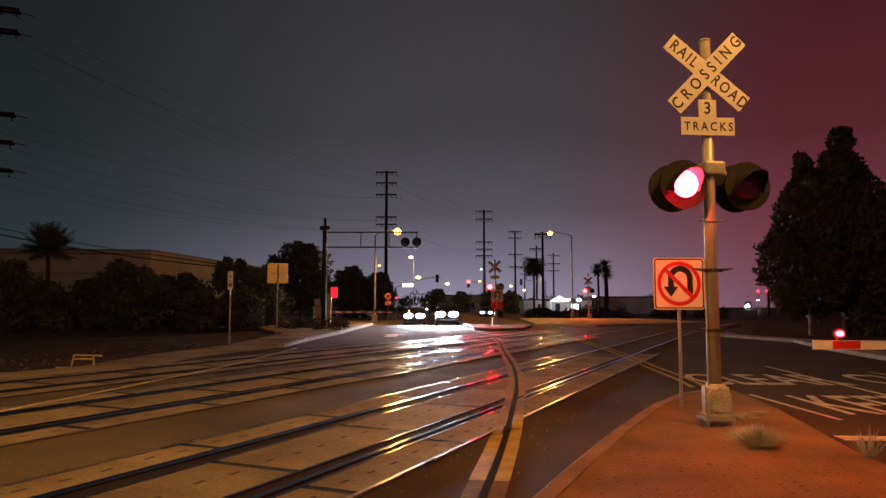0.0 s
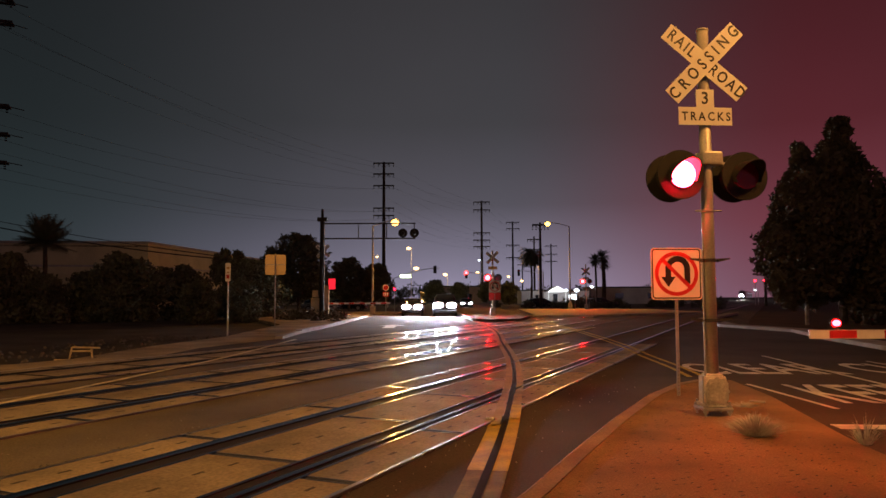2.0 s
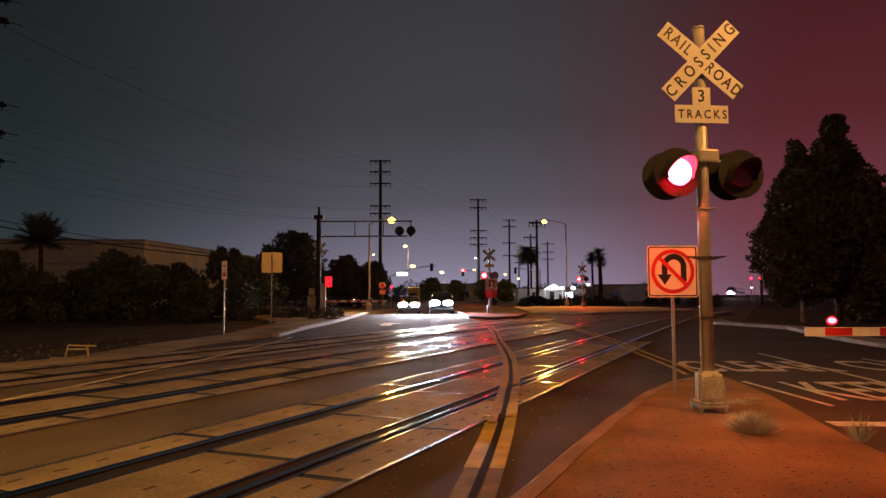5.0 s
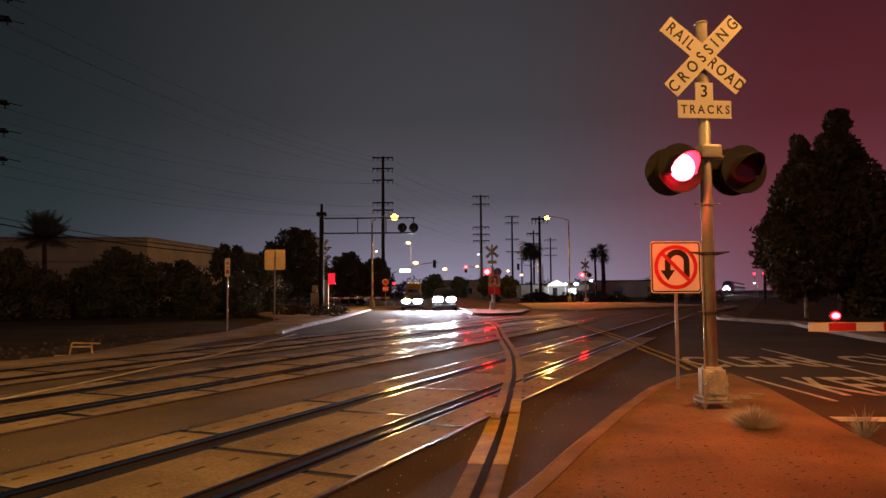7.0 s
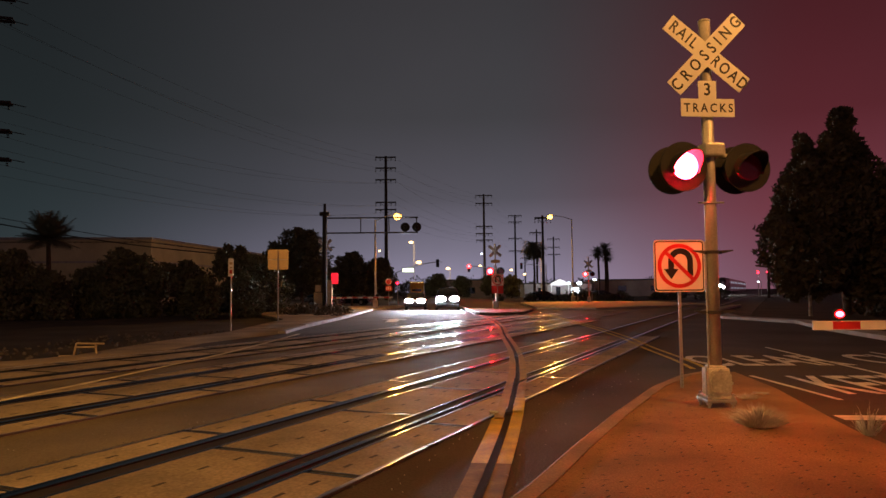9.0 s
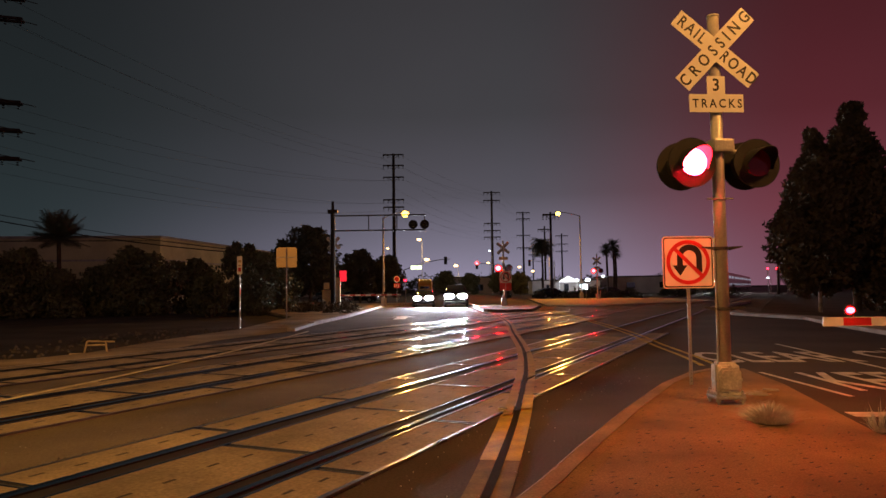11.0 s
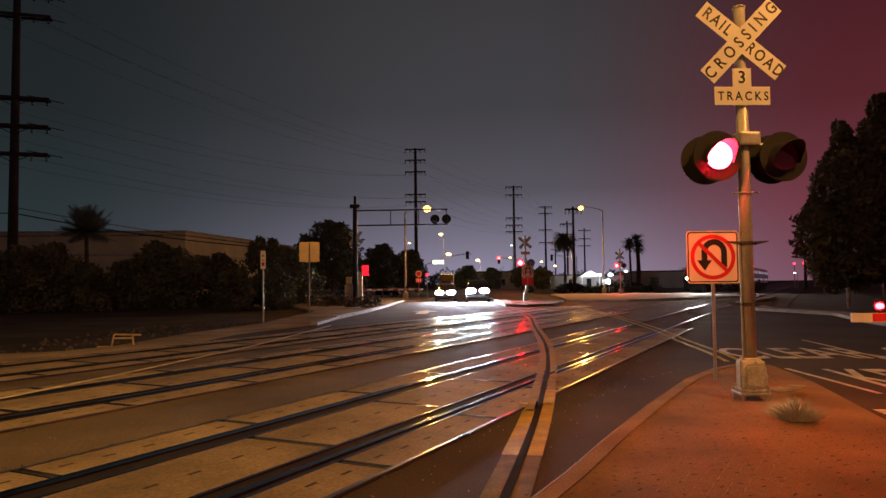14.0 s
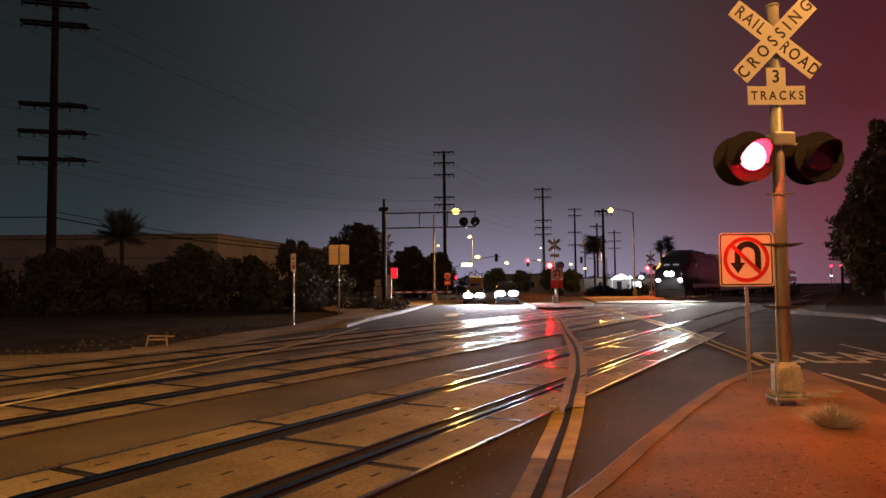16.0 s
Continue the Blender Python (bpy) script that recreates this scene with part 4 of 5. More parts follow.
def street_lamp(m, h, reach, label, bulb=None, side=1):
    ob = thing("street_lamp", label, "street lamp", m)
    bm = B()
    rod(bm, (0, 0, 0), (0, 0, h - 0.5), 0.11, 0.07, 14)
    part("pole", bm, M_GALV, ob)
    bm = B()
    box(bm, (0, 0, 0.35), (0.45, 0.45, 0.7), None, 0.06)
    part("base", bm, M_CONC, ob)
    bm = B()
    tube(bm, [(side * reach * i / 6, 0, h - 0.55 + 0.5 * math.sin(i / 6 * 1.57)) for i in range(7)], 0.045, 8)
    part("arm", bm, M_GALV, ob)
    bm = B()
    box(bm, (side * (reach + 0.3), 0, h - 0.02), (0.75, 0.32, 0.16), None, 0.05)
    hd = part("luminaire", bm, M_GALV, ob)
    bm = B()
    bmesh.ops.create_uvsphere(bm, u_segments=16, v_segments=10, radius=0.33, matrix=Matrix.Translation((side * (reach + 0.3), -0.02, h - 0.2)) @ Matrix.Diagonal((1, 0.9, 0.85, 1)))
    part("bulb_glass", bm, bulb or M_SODIUM, hd, "glowing sodium bowl", True)
    return ob


street_lamp(pose(-5.95, 62.0, 0.14), 8.2, 1.65, "grey street lamp with a lit sodium bowl by the far kerb")
street_lamp(pose(16.4, 90.0, 0.1), 11.0, 2.45, "tall street lamp with a lit sodium bowl on the far corner", None, -1)
# median lamp beside the departing lanes; the other, unseen and added, behind the verge
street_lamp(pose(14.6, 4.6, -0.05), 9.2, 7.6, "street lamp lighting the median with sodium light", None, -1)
street_lamp(pose(-12.4, 2.0, -0.07), 9.7, 3.0, "added out-of-view street lamp lighting the tracks with sodium light")


def distant_lamp(x, y, z, m_, r, label="small distant street lamp with a glowing head"):
    ob = thing("street_lamp", label, "street lamp", pose(x, y, -0.05), "distant street lamps")
    bm = B()
    rod(bm, (0.6, 0, 0), (0.6, 0, z), 0.07, 0.05, 8)
    rod(bm, (0.6, 0, z), (0.0, 0, z + 0.12), 0.04, None, 6)
    part("pole", bm, M_GALV, ob)
    bm = B()
    bmesh.ops.create_uvsphere(bm, u_segments=12, v_segments=8, radius=r, matrix=Matrix.Translation((0, 0, z)) @ Matrix.Diagonal((1.1, 1, 0.7, 1)))
    part("bulb_glass", bm, m_, ob, "", True)


for x, y, z, m_, r in ((-6.8, 150, 12.1, M_WARMFAR, 0.42), (-15.3, 170, 11.5, M_WARMFAR, 0.3), (1.2, 190, 7.8, M_WARMFAR, 0.52), (10.9, 210, 9.1, M_WARMFAR, 0.42), (9.2, 170, 10.6, M_COOLFAR, 0.24),
                       (22.0, 230, 8.4, M_WARMFAR, 0.45), (26.3, 230, 7.0, M_WARMFAR, 0.45), (18.7, 140, 8.8, M_SODIUM, 0.40), (28.7, 150, 3.1, M_COOLFAR, 0.5), (28.2, 160, 3.2, M_COOLFAR, 0.4),
                       (23.4, 110, 3.2, M_COOLFAR, 0.26), (66.5, 150, 3.0, M_COOLFAR, 0.25), (-25.9, 105, 7.9, M_WARMFAR, 0.20)):
    distant_lamp(x, y, z, m_, r)

# ---- junction with traffic lights beyond the crossing ----
ob = thing("traffic_light", "mast arm with a lit street name sign and luminaire", "traffic light", pose(-9.3, 124, -0.05))
bm = B()
rod(bm, (0, 0, 0), (0, 0, 5.0), 0.14, 0.11, 12)
part("pole", bm, M_GALV, ob)
bm = B()
tube(bm, [(9.0 * i / 8, 0, 4.6 + 2.2 * math.sin(i / 8 * 1.57)) for i in range(9)], 0.07, 8)
part("mast_arm", bm, M_GALV, ob)
bm = B()
box(bm, (8.3, -0.1, 6.55), (0.55, 0.3, 1.35), None, 0.05)
part("signal_head", bm, M_BLACK, ob, "dark traffic signal head seen from behind")
bm = B()
box(bm, (3.15, -0.1, 5.4), (1.9, 0.12, 0.62), None, 0.03)
part("name_sign", bm, M_SIGNLIT, ob, "glowing street name sign")
bm = B()
bmesh.ops.create_uvsphere(bm, u_segments=14, v_segments=8, radius=0.42, matrix=Matrix.Translation((5.0, -0.1, 6.75)) @ Matrix.Diagonal((1.2, 1, 0.6, 1)))
part("bulb_glass", bm, M_WARMFAR, ob, "", True)


def traffic_light(x, y, z, reach, side, label, lit=True, r=0.2):
    ob = thing("traffic_light", label, "traffic light", pose(x, y, -0.05), "traffic lights")
    bm = B()
    rod(bm, (side * reach, 0, 0), (side * reach, 0, z - 0.1), 0.11, 0.09, 10)
    rod(bm, (side * reach, 0, z - 0.4), (0, 0, z + 0.1), 0.05, None, 8)
    part("pole", bm, M_GALV, ob)
    bm = B()
    box(bm, (0, 0, z - 0.35), (0.42, 0.3, 1.15), None, 0.04)
    hd = part("signal_head", bm, M_BLACK, ob)
    for i, m_ in enumerate((M_REDFAR if lit else M_LENS, M_BLACK, M_BLACK)):
        bm = B()
        disc(bm, (0, -0.16, z - 0.36 * i), min(r, 0.15) if i else r, 0.02, None, 16)
        part("lens", bm, m_, hd)


traffic_light(4.25, 118, 5.75, 4.6, 1, "traffic light on a mast arm showing red")
traffic_light(14.3, 130, 6.5, 4.5, 1, "traffic light on a mast arm seen edge-on", False)
ob = thing("kerb_signal", "low red signal lamp on a post by the far kerb", "signal lamp", pose(-4.3, 66, 0.1))
bm = B()
rod(bm, (0, 0.1, 0), (0, 0.1, 2.3), 0.04, None, 8)
part("post", bm, M_GALV, ob)
bm = B()
box(bm, (0, 0.05, 2.25), (0.28, 0.2, 0.32), None, 0.03)
part("housing", bm, M_BLACK, ob)
bm = B()
disc(bm, (0, -0.06, 2.25), 0.09, 0.03, None, 16)
part("lens", bm, M_REDTINY, ob, "glowing red lens")
# railway signals far along the line
for x, y, z in ((62.1, 140, 4.75), (63.9, 140, 4.75), (71.5, 152, 2.6)):
    ob = thing("railway_signal", "distant railway signal mast with a red lamp", "railway signal", pose(x, y, -0.05), "line signals")
    bm = B()
    rod(bm, (0, 0.1, 0), (0, 0.1, z + 0.4), 0.07, None, 8)
    part("mast", bm, M_GALV, ob)
    bm = B()
    disc(bm, (0, 0, z), 0.20, 0.06, None, 16)
    part("lens", bm, M_REDTINY, ob)
ob = thing("railway_signal", "distant low signal with a green lamp", "railway signal", pose(68.5, 140, -0.05), "line signals")
bm = B()
rod(bm, (0, 0.1, 0), (0, 0.1, 2.0), 0.06, None, 8)
part("mast", bm, M_GALV, ob)
bm = B()
disc(bm, (0, 0, 1.6), 0.12, 0.06, None, 12)
part("lens", bm, M_GREENSMALL, ob)

# ---- power line ----


def power_pole(x, y, top, arms, reach, r, label, turn=0, double=False):
    ob = thing("utility_pole", label, "utility pole", pose(x, y, -0.1, 0, 0, turn), "power line")
    bm = B()
    rod(bm, (0, 0, 0), (0, 0, top), r, r * 0.62, 14)
    part("pole", bm, M_WOODPOLE, ob)
    ends = []
    for z in arms:
        bm = B()
        box(bm, (0, -r, z), (2 * reach, 0.22, 0.26), None, 0.02)
        if double:
            box(bm, (0, r, z), (2 * reach, 0.22, 0.26), None, 0.02)
            for q in (-0.98, 0.98):
                box(bm, (q * reach, 0, z + 0.02), (0.1, 2 * r, 0.1))
            rod(bm, (reach * 0.3, r, z + 0.5), (reach * 1.35, 1.6 * r, z - 0.05), 0.045, None, 6)
        arm = part("cross_arm", bm, M_WOODPOLE, ob)
        for q in (-1, -0.55, 0.55, 1):
            bm = B()
            for i in range(3):
                rod(bm, (q * reach * 0.95, -r, z - 0.18 - 0.22 * i), (q * reach * 0.95, -r, z - 0.28 - 0.22 * i), 0.13, 0.09, 8)
            part("insulator", bm, M_BLACK, arm)
        bm = B()
        rod(bm, (-reach * 0.6, -r, z), (0, -r, z - 0.9), 0.04, None, 6)
        rod(bm, (reach * 0.6, -r, z), (0, -r, z - 0.9), 0.04, None, 6)
        part("brace", bm, M_WOODPOLE, arm)
        ends.append((x, y - r, z - 0.75))
    return ends


reach_ = 3.1
p0 = power_pole(-45.4, 68, 34, (31.2, 29.0, 20.6, 17.8, 15.0), reach_, 0.50, "tall weathered utility pole with five cross-arms behind the hedge", 20, True)
p1 = power_pole(-11.5, 143, 29.3, (29.0, 26.8, 24.4, 19.8, 18.3), 2.1, 0.42, "tall utility pole with stacked cross-arms across the tracks")
p2 = power_pole(11.4, 196, 28.6, (28.2, 26.0, 19.6, 17.6, 15.8), 2.3, 0.42, "tall utility pole with stacked cross-arms down the line")
p3 = power_pole(25.9, 254, 29.0, (28.7, 26.4, 20.5, 16), 2.4, 0.42, "utility pole with cross-arms further down the line")
power_pole(46.8, 300, 24.5, (23.5, 20, 17), 2.6, 0.40, "utility pole with cross-arms in the far distance")
power_pole(23.8, 180, 17.2, (16.4, 13.8), 1.8, 0.30, "wooden utility pole behind the palm")
power_pole(14.8, 105, 12.8, (12.4,), 1.2, 0.24, "wooden utility pole beside the street lamp")
power_pole(38, 330, 21, (20, 17), 2.2, 0.35, "utility pole with cross-arms in the far distance")


def wire(bm, a, b, sag, r):
    a, b = Vector(a), Vector(b)
    pts = []
    for i in range(13):
        t = i / 12
        p = a.lerp(b, t)
        p.z -= sag * 4 * t * (1 - t)
        pts.append(p)
    tube(bm, pts, r, 5)


back = [(-72.0, 2.0, z) for z in (29.5, 27, 19.6, 16.8, 13.9)]
for a, b, rr, sg in ((back, p0, 0.013, 1.5), (p0, p1, 0.014, 2.2), (p1, p2, 0.012, 1.2), (p2, p3, 0.012, 1.2)):
    for (x0, y0, z0), (x1, y1, z1) in zip(a, b):
        for q in (-1, 1):
            bm = B()
            wire(bm, (x0 + q * 2.5, y0, z0), (x1 + q * 2.0, y1, z1), sg, rr)
            tagged(part("power_cable", bm, M_WIRE), "thin dark power cable between utility poles", "cable", "power cables")
for (a, b, r, sg) in (((-72, 20, 6.6), (-45.4, 68, 9.0), 0.05, 0.6), ((-45.4, 68, 9.0), (-19, 76, 5.4), 0.06, 0.5), ((-45.4, 68, 9.6), (-14, 100, 6.0), 0.035, 0.8)):
    bm = B()
    wire(bm, a, b, sg, r)
    tagged(part("telephone_cable", bm, M_WIRE), "low thick communication cable behind the hedge", "cable")
ob = thing("cable_splice_case", "dark splice case hanging on the low cable", "cable fitting", pose(-38.5, 69.6, 9.0, 0, 0, 20))
bm = B()
rod(bm, (-0.4, 0, -0.25), (0.4, 0, -0.25), 0.16, None, 10)
rod(bm, (-0.3, 0, -0.25), (-0.3, 0, 0.0), 0.03, None, 6)
rod(bm, (0.3, 0, -0.25), (0.3, 0, 0.0), 0.03, None, 6)
part("case", bm, M_BLACK, ob)

# ---- plants ----


def crown_points(rng, blobs, per):
    out = []
    for c, r in blobs:
        u = rng.normal(size=(per, 3))
        u /= np.linalg.norm(u, axis=1)[:, None]
        rad = r * rng.uniform(0.25, 1.0, per) ** 0.45 * (1 + 0.18 * np.sin(u[:, 0] * 9 + c[0]) + 0.15 * np.sin(u[:, 2] * 11 + c[1]))
        out.append(np.asarray(c) + u * rad[:, None] * np.array([1, 1, 0.9]))
    return np.concatenate(out)


def leafy(name, m, h, w, seed, label, cat, per=260, blobs=26, leaf=0.2, lo=0.15, material=None, column=False, trunk=0.16, group=""):
    rng = np.random.default_rng(seed)
    ob = thing(name, label, cat, m, group)
    bm = B()
    rod(bm, (0, 0, -0.1), (0, 0, h * 0.45), trunk, trunk * 0.6, 10)
    top = Vector((0, 0, h * 0.45))
    tr = part("trunk", bm, M_PALEBARK if trunk == 0.11 else M_BARK, ob)
    bl = []
    for i in range(blobs):
        q = (i + rng.random()) / blobs
        z = h * (lo + (0.93 - lo) * q)
        if column:
            prof = w * (0.42 + 0.86 * math.sin(math.pi * min(1, q * 0.9 + 0.12))) * (1 - 0.55 * q ** 2.2)
        else:
            prof = w * math.sqrt(max(0.05, 1 - (2 * q - 0.85) ** 2 / 1.4))
        a = i * 2.4 + rng.random()
        rr = prof * (0.25 + 0.55 * rng.random())
        bl.append(((rr * math.cos(a), rr * math.sin(a), z), max(0.35, prof * (0.34 + 0.22 * rng.random()))))
    for i in range(5):
        c, r = bl[int(rng.integers(len(bl)))]
        bm = B()
        rod(bm, (0, 0, h * 0.3), c, trunk * 0.4, trunk * 0.12, 6)
        part("limb", bm, M_BARK, tr)
    cloud(crown_points(rng, bl, per), "crown", material or M_LEAF, ob, leaf, seed)
    return ob


rng0 = random.Random(21)
for i in range(17):
    q = i / 16
    x, y = -44 + 31 * q + rng0.uniform(-0.8, 0.8), 42 + 12 * q + rng0.uniform(-1.5, 1.5)
    h = 1.5 + (0.060 + 0.012 * math.sin(i * 1.9) + rng0.uniform(-0.006, 0.008)) * y
    h *= {9: 0.80, 10: 0.78, 12: 1.05}.get(i, 1.0)
    leafy("hedge_shrub", pose(x, y, -0.1), h, 2.1, 100 + i, "dense dark unlit hedge shrub along the verge", "shrub", 300, 20, 0.17, 0.05, None, False, 0.1, "hedge shrubs")
for i in range(7):
    x, y = -12.5 + rng0.uniform(-1, 1) - 0.6 * i, 46 + 3.4 * (i % 3) + rng0.uniform(-1, 1)
    leafy("hedge_shrub", pose(x, y, -0.1), 2.1 + rng0.random(), 1.3, 140 + i, "low dark shrub near the cantilever mast", "shrub", 220, 12, 0.13, 0.05, None, False, 0.06, "hedge shrubs")
leafy("tree", pose(-15.2, 76, -0.1), 9.0, 3.2, 200, "dark broad tree behind the cantilever mast", "tree", 420, 26, 0.22, 0.25)
leafy("tree", pose(-18.5, 80, -0.1), 7.6, 2.6, 206, "dark tree behind the cantilever mast", "tree", 380, 22, 0.22, 0.2)
leafy("tree", pose(-10.6, 82, -0.1), 6.6, 2.3, 201, "dark rounded tree beside the street", "tree", 420, 22, 0.2, 0.25)
leafy("tree", pose(-8.0, 86, -0.1), 6.0, 2.2, 202, "dark rounded tree beside the street", "tree", 420, 22, 0.2, 0.25)
for i, (x, y, h, w) in enumerate(((-1.5, 172, 6.2, 3.0), (4.2, 168, 5.4, 2.6), (11.0, 160, 6.0, 2.6), (14.6, 152, 5.2, 2.4), (-24, 150, 7.5, 3.4), (-30, 158, 7.0, 3.2))):
    leafy("tree", pose(x, y, -0.1), h, w, 220 + i, "dark rounded street tree beyond the junction", "tree", 300, 20, 0.26, 0.18, group="junction trees")
leafy("conifer", pose(20.6, 40.0, -0.1), 10.9, 2.1, 203, "tall dense conifer beyond the departing lanes", "tree", 900, 44, 0.2, 0.13, M_LEAF2, True, 0.11)
leafy("conifer", pose(23.0, 40.6, -0.1), 12.7, 2.2, 204, "tallest dense conifer beyond the departing lanes", "tree", 900, 48, 0.2, 0.15, M_LEAF2, True, 0.24)
leafy("conifer", pose(25.2, 39.5, -0.1), 7.6, 2.5, 205, "shorter bushy conifer beside the taller ones", "tree", 800, 34, 0.2, 0.05, M_LEAF2, True, 0.2)
leafy("conifer", pose(28.6, 41.0, -0.1), 9.0, 2.6, 207, "bushy dark conifer at the end of the row", "tree", 800, 34, 0.2, 0.05, M_LEAF2, True, 0.2)


def palm(m, h, r, fronds, seed, label, leafw=0.5, skirt=0, droop=0.10):
    rng = random.Random(seed)
    ob = thing("palm_tree", label, "palm tree", m)
    bm = B()
    rod(bm, (0, 0, -0.1), (0.1, 0, h * 0.5), 0.24, 0.19, 10)
    rod(bm, (0.1, 0, h * 0.5), (0, 0, h), 0.19, 0.16, 10)
    part("trunk", bm, M_BARK, ob)
    for i in range(fronds):
        a, up = rng.uniform(0, 6.283), rng.uniform(-0.75 if skirt else -0.35, 1.25)
        L = r * rng.uniform(0.75, 1.1)
        bm = B()
        d_ = Vector((math.cos(a) * math.cos(up), math.sin(a) * math.cos(up), math.sin(up)))
        side = Vector((-math.sin(a), math.cos(a), 0))
        prev = Vector((0, 0, h))
        for k in range(1, 9):
            d_ = (d_ + Vector((0, 0, -droop))).normalized()
            p = prev + d_ * (L / 8)
            wl_ = leafw * math.sin(math.pi * (k / 9.5) ** 0.7) * r * 0.45
            for q in (-1, 1):
                for e in (0.0, 0.5):
                    base = prev.lerp(p, e)
                    tip = base + q * side * wl_ + d_ * wl_ * 0.7 + Vector((0, 0, -0.25 * wl_))
                    vs = [bm.verts.new(base), bm.verts.new(base + d_ * L * 0.045), bm.verts.new(tip)]
                    bm.faces.new(vs)
            vs = [bm.verts.new(z_) for z_ in (prev - side * 0.02, p - side * 0.015, p + side * 0.015, prev + side * 0.02)]
            bm.faces.new(vs)
            prev = p
        part("frond", bm, M_LEAF, ob)
    return ob


palm(pose(-33.5, 60, -0.1), 6.5, 2.5, 84, 1, "stout fan palm rising above the hedge", 0.80, 0, 0.02)
palm(pose(16.6, 130, -0.1), 9.6, 3.1, 120, 2, "tall feather palm among the street lamps", 0.50, 0, 0.27)
palm(pose(26.2, 120, -0.1), 8.0, 1.5, 70, 3, "slender fan palm on the far corner", 0.6, 1)
palm(pose(27.6, 121, -0.1), 8.6, 1.6, 70, 4, "slender fan palm on the far corner", 0.6, 1)
palm(pose(28.4, 123, -0.1), 7.4, 1.4, 60, 5, "slender fan palm on the far corner", 0.6, 1)
palm(pose(54.0, 118, -0.1), 6.3, 1.6, 60, 6, "dark palm far beyond the tracks", 0.6, 1)
palm(pose(30.2, 42, -0.1), 8.2, 3.0, 36, 7, "feather palm beside the conifers", 0.36)
# scrub and far tree line
rngf = np.random.default_rng(31)
pts = []
for i in range(150):
    x = rngf.uniform(-150, 190)
    if 85 < x < 175:
        continue
    y = 260 + rngf.uniform(-10, 60)
    c = (x, y, rngf.uniform(0, 4.5))
    pts.append((c, rngf.uniform(2.0, 4.2)))
tagged(cloud(crown_points(rngf, pts, 220), "far_trees", M_LEAF, None, 0.55, 31), "dark line of far trees on the horizon", "trees", kind="stuff")
pts = [((rngf.uniform(8, 40), rngf.uniform(96, 120), rngf.uniform(0, 0.7)), rngf.uniform(0.6, 1.3)) for i in range(40)]
tagged(cloud(crown_points(rngf, pts, 240), "low_scrub", M_LEAF, None, 0.2, 32), "low dark scrub beyond the far corner", "plants", kind="stuff")
pts = [((rngf.uniform(-11, -6.6), rngf.uniform(44, 56), rngf.uniform(0, 0.4)), rngf.uniform(0.3, 0.7)) for i in range(22)]
tagged(cloud(crown_points(rngf, pts, 200), "verge_brush", M_BRUSH, None, 0.12, 33), "dry brush at the foot of the cantilever mast", "plants", kind="stuff")

# ---- low metal frame in the verge ----
ob = thing("metal_frame", "low rusty metal frame lying at the dirt edge", "debris", pose(-9.35, 18.3, -0.06, 0, 0, 8))
for a, b in (((-0.15, 0, 0), (-0.08, 0, 0.34)), ((0.42, 0, 0), (0.38, 0, 0.34)), ((-0.08, 0, 0.34), (0.56, 0.12, 0.31)), ((-0.1, 0, 0.24), (0.40, 0, 0.24)), ((-0.5, 0, 0.02), (0.45, 0, 0.02))):
    bm = B()
    rod(bm, a, b, 0.025, None, 8)
    part("bar", bm, surf("rusty_bar", (0.50, 0.40, 0.26), 0.6, 0.2, 0.3, 5, 40, 0.2), ob)

# ---- buildings ----


def building(name, m, w, d_, h, wall, label, cat, roof=None, openings=()):
    ob = thing(name, label, cat, m)
    bm = B()
    box(bm, (0, 0, h / 2), (w, d_, h))
    part("wall", bm, wall, ob)
    bm = B()
    box(bm, (0, 0, h + 0.15), (w + 0.5, d_ + 0.5, 0.3), None, 0.05)
    part("roof", bm, roof or M_ROOFDARK, ob)
    for x, z, ww, hh, m_ in openings:
        bm = B()
        box(bm, (x, -d_ / 2 - 0.03, z), (ww, 0.08, hh), None, 0.02)
        part("window", bm, m_, ob)
    return ob


wh = thing("warehouse", "long beige flat-roofed warehouse behind the hedge", "building", pose(-45.4, 110, -0.1))
FOOT = [Vector((-64.0, -7.7)), Vector((0, 0)), Vector((5.4, 52)), Vector((-60, 46))]
for a, b in zip(FOOT, FOOT[1:] + FOOT[:1]):
    t_ = (b - a).normalized() * 0.3
    bm = B()
    poly(bm, [tuple(a), tuple(b), tuple(b + Vector((-t_.y, t_.x))), tuple(a + Vector((-t_.y, t_.x)))], 0, 10.2)
    part("wall", bm, M_STUCCO, wh)
    bm = B()
    o_ = Vector((t_.y, -t_.x)) * 0.5
    poly(bm, [tuple(a + o_), tuple(b + o_), tuple(b - o_), tuple(a - o_)], 10.2, 10.55)
    part("coping", bm, M_CONC, wh)
    bm = B()
    poly(bm, [tuple(a + o_ * 0.6), tuple(b + o_ * 0.6), tuple(b), tuple(a)], 6.6, 6.9)
    part("wall_band", bm, M_CONC, wh)
bm = B()
poly(bm, [tuple(p) for p in FOOT], 9.7, 9.9)
part("roof", bm, M_ROOFDARK, wh)
M_HOUSE = surf("pale_house_wall", (0.36, 0.32, 0.31), 0.85, 0, 0.15, 0.4, 8, 0.2)
home = building("house", pose(27, 172, -0.1), 16, 9, 3.2, M_HOUSE, "low pale house lit by bright lamps", "house", None, ((-4, 1.7, 1.4, 1.2, M_GLASS), (0, 1.4, 1.1, 2.2, M_GLASS), (4, 1.7, 1.8, 1.2, M_COOLFAR)))
bm = B()
shape(bm, [(-2.2, 2.9), (2.2, 2.9), (2.2, 3.15), (0, 4.35), (-2.2, 3.15)], -7.5, -4.4)
part("porch_gable", bm, M_SIGNWHITE, home, "white gable over the lit porch")
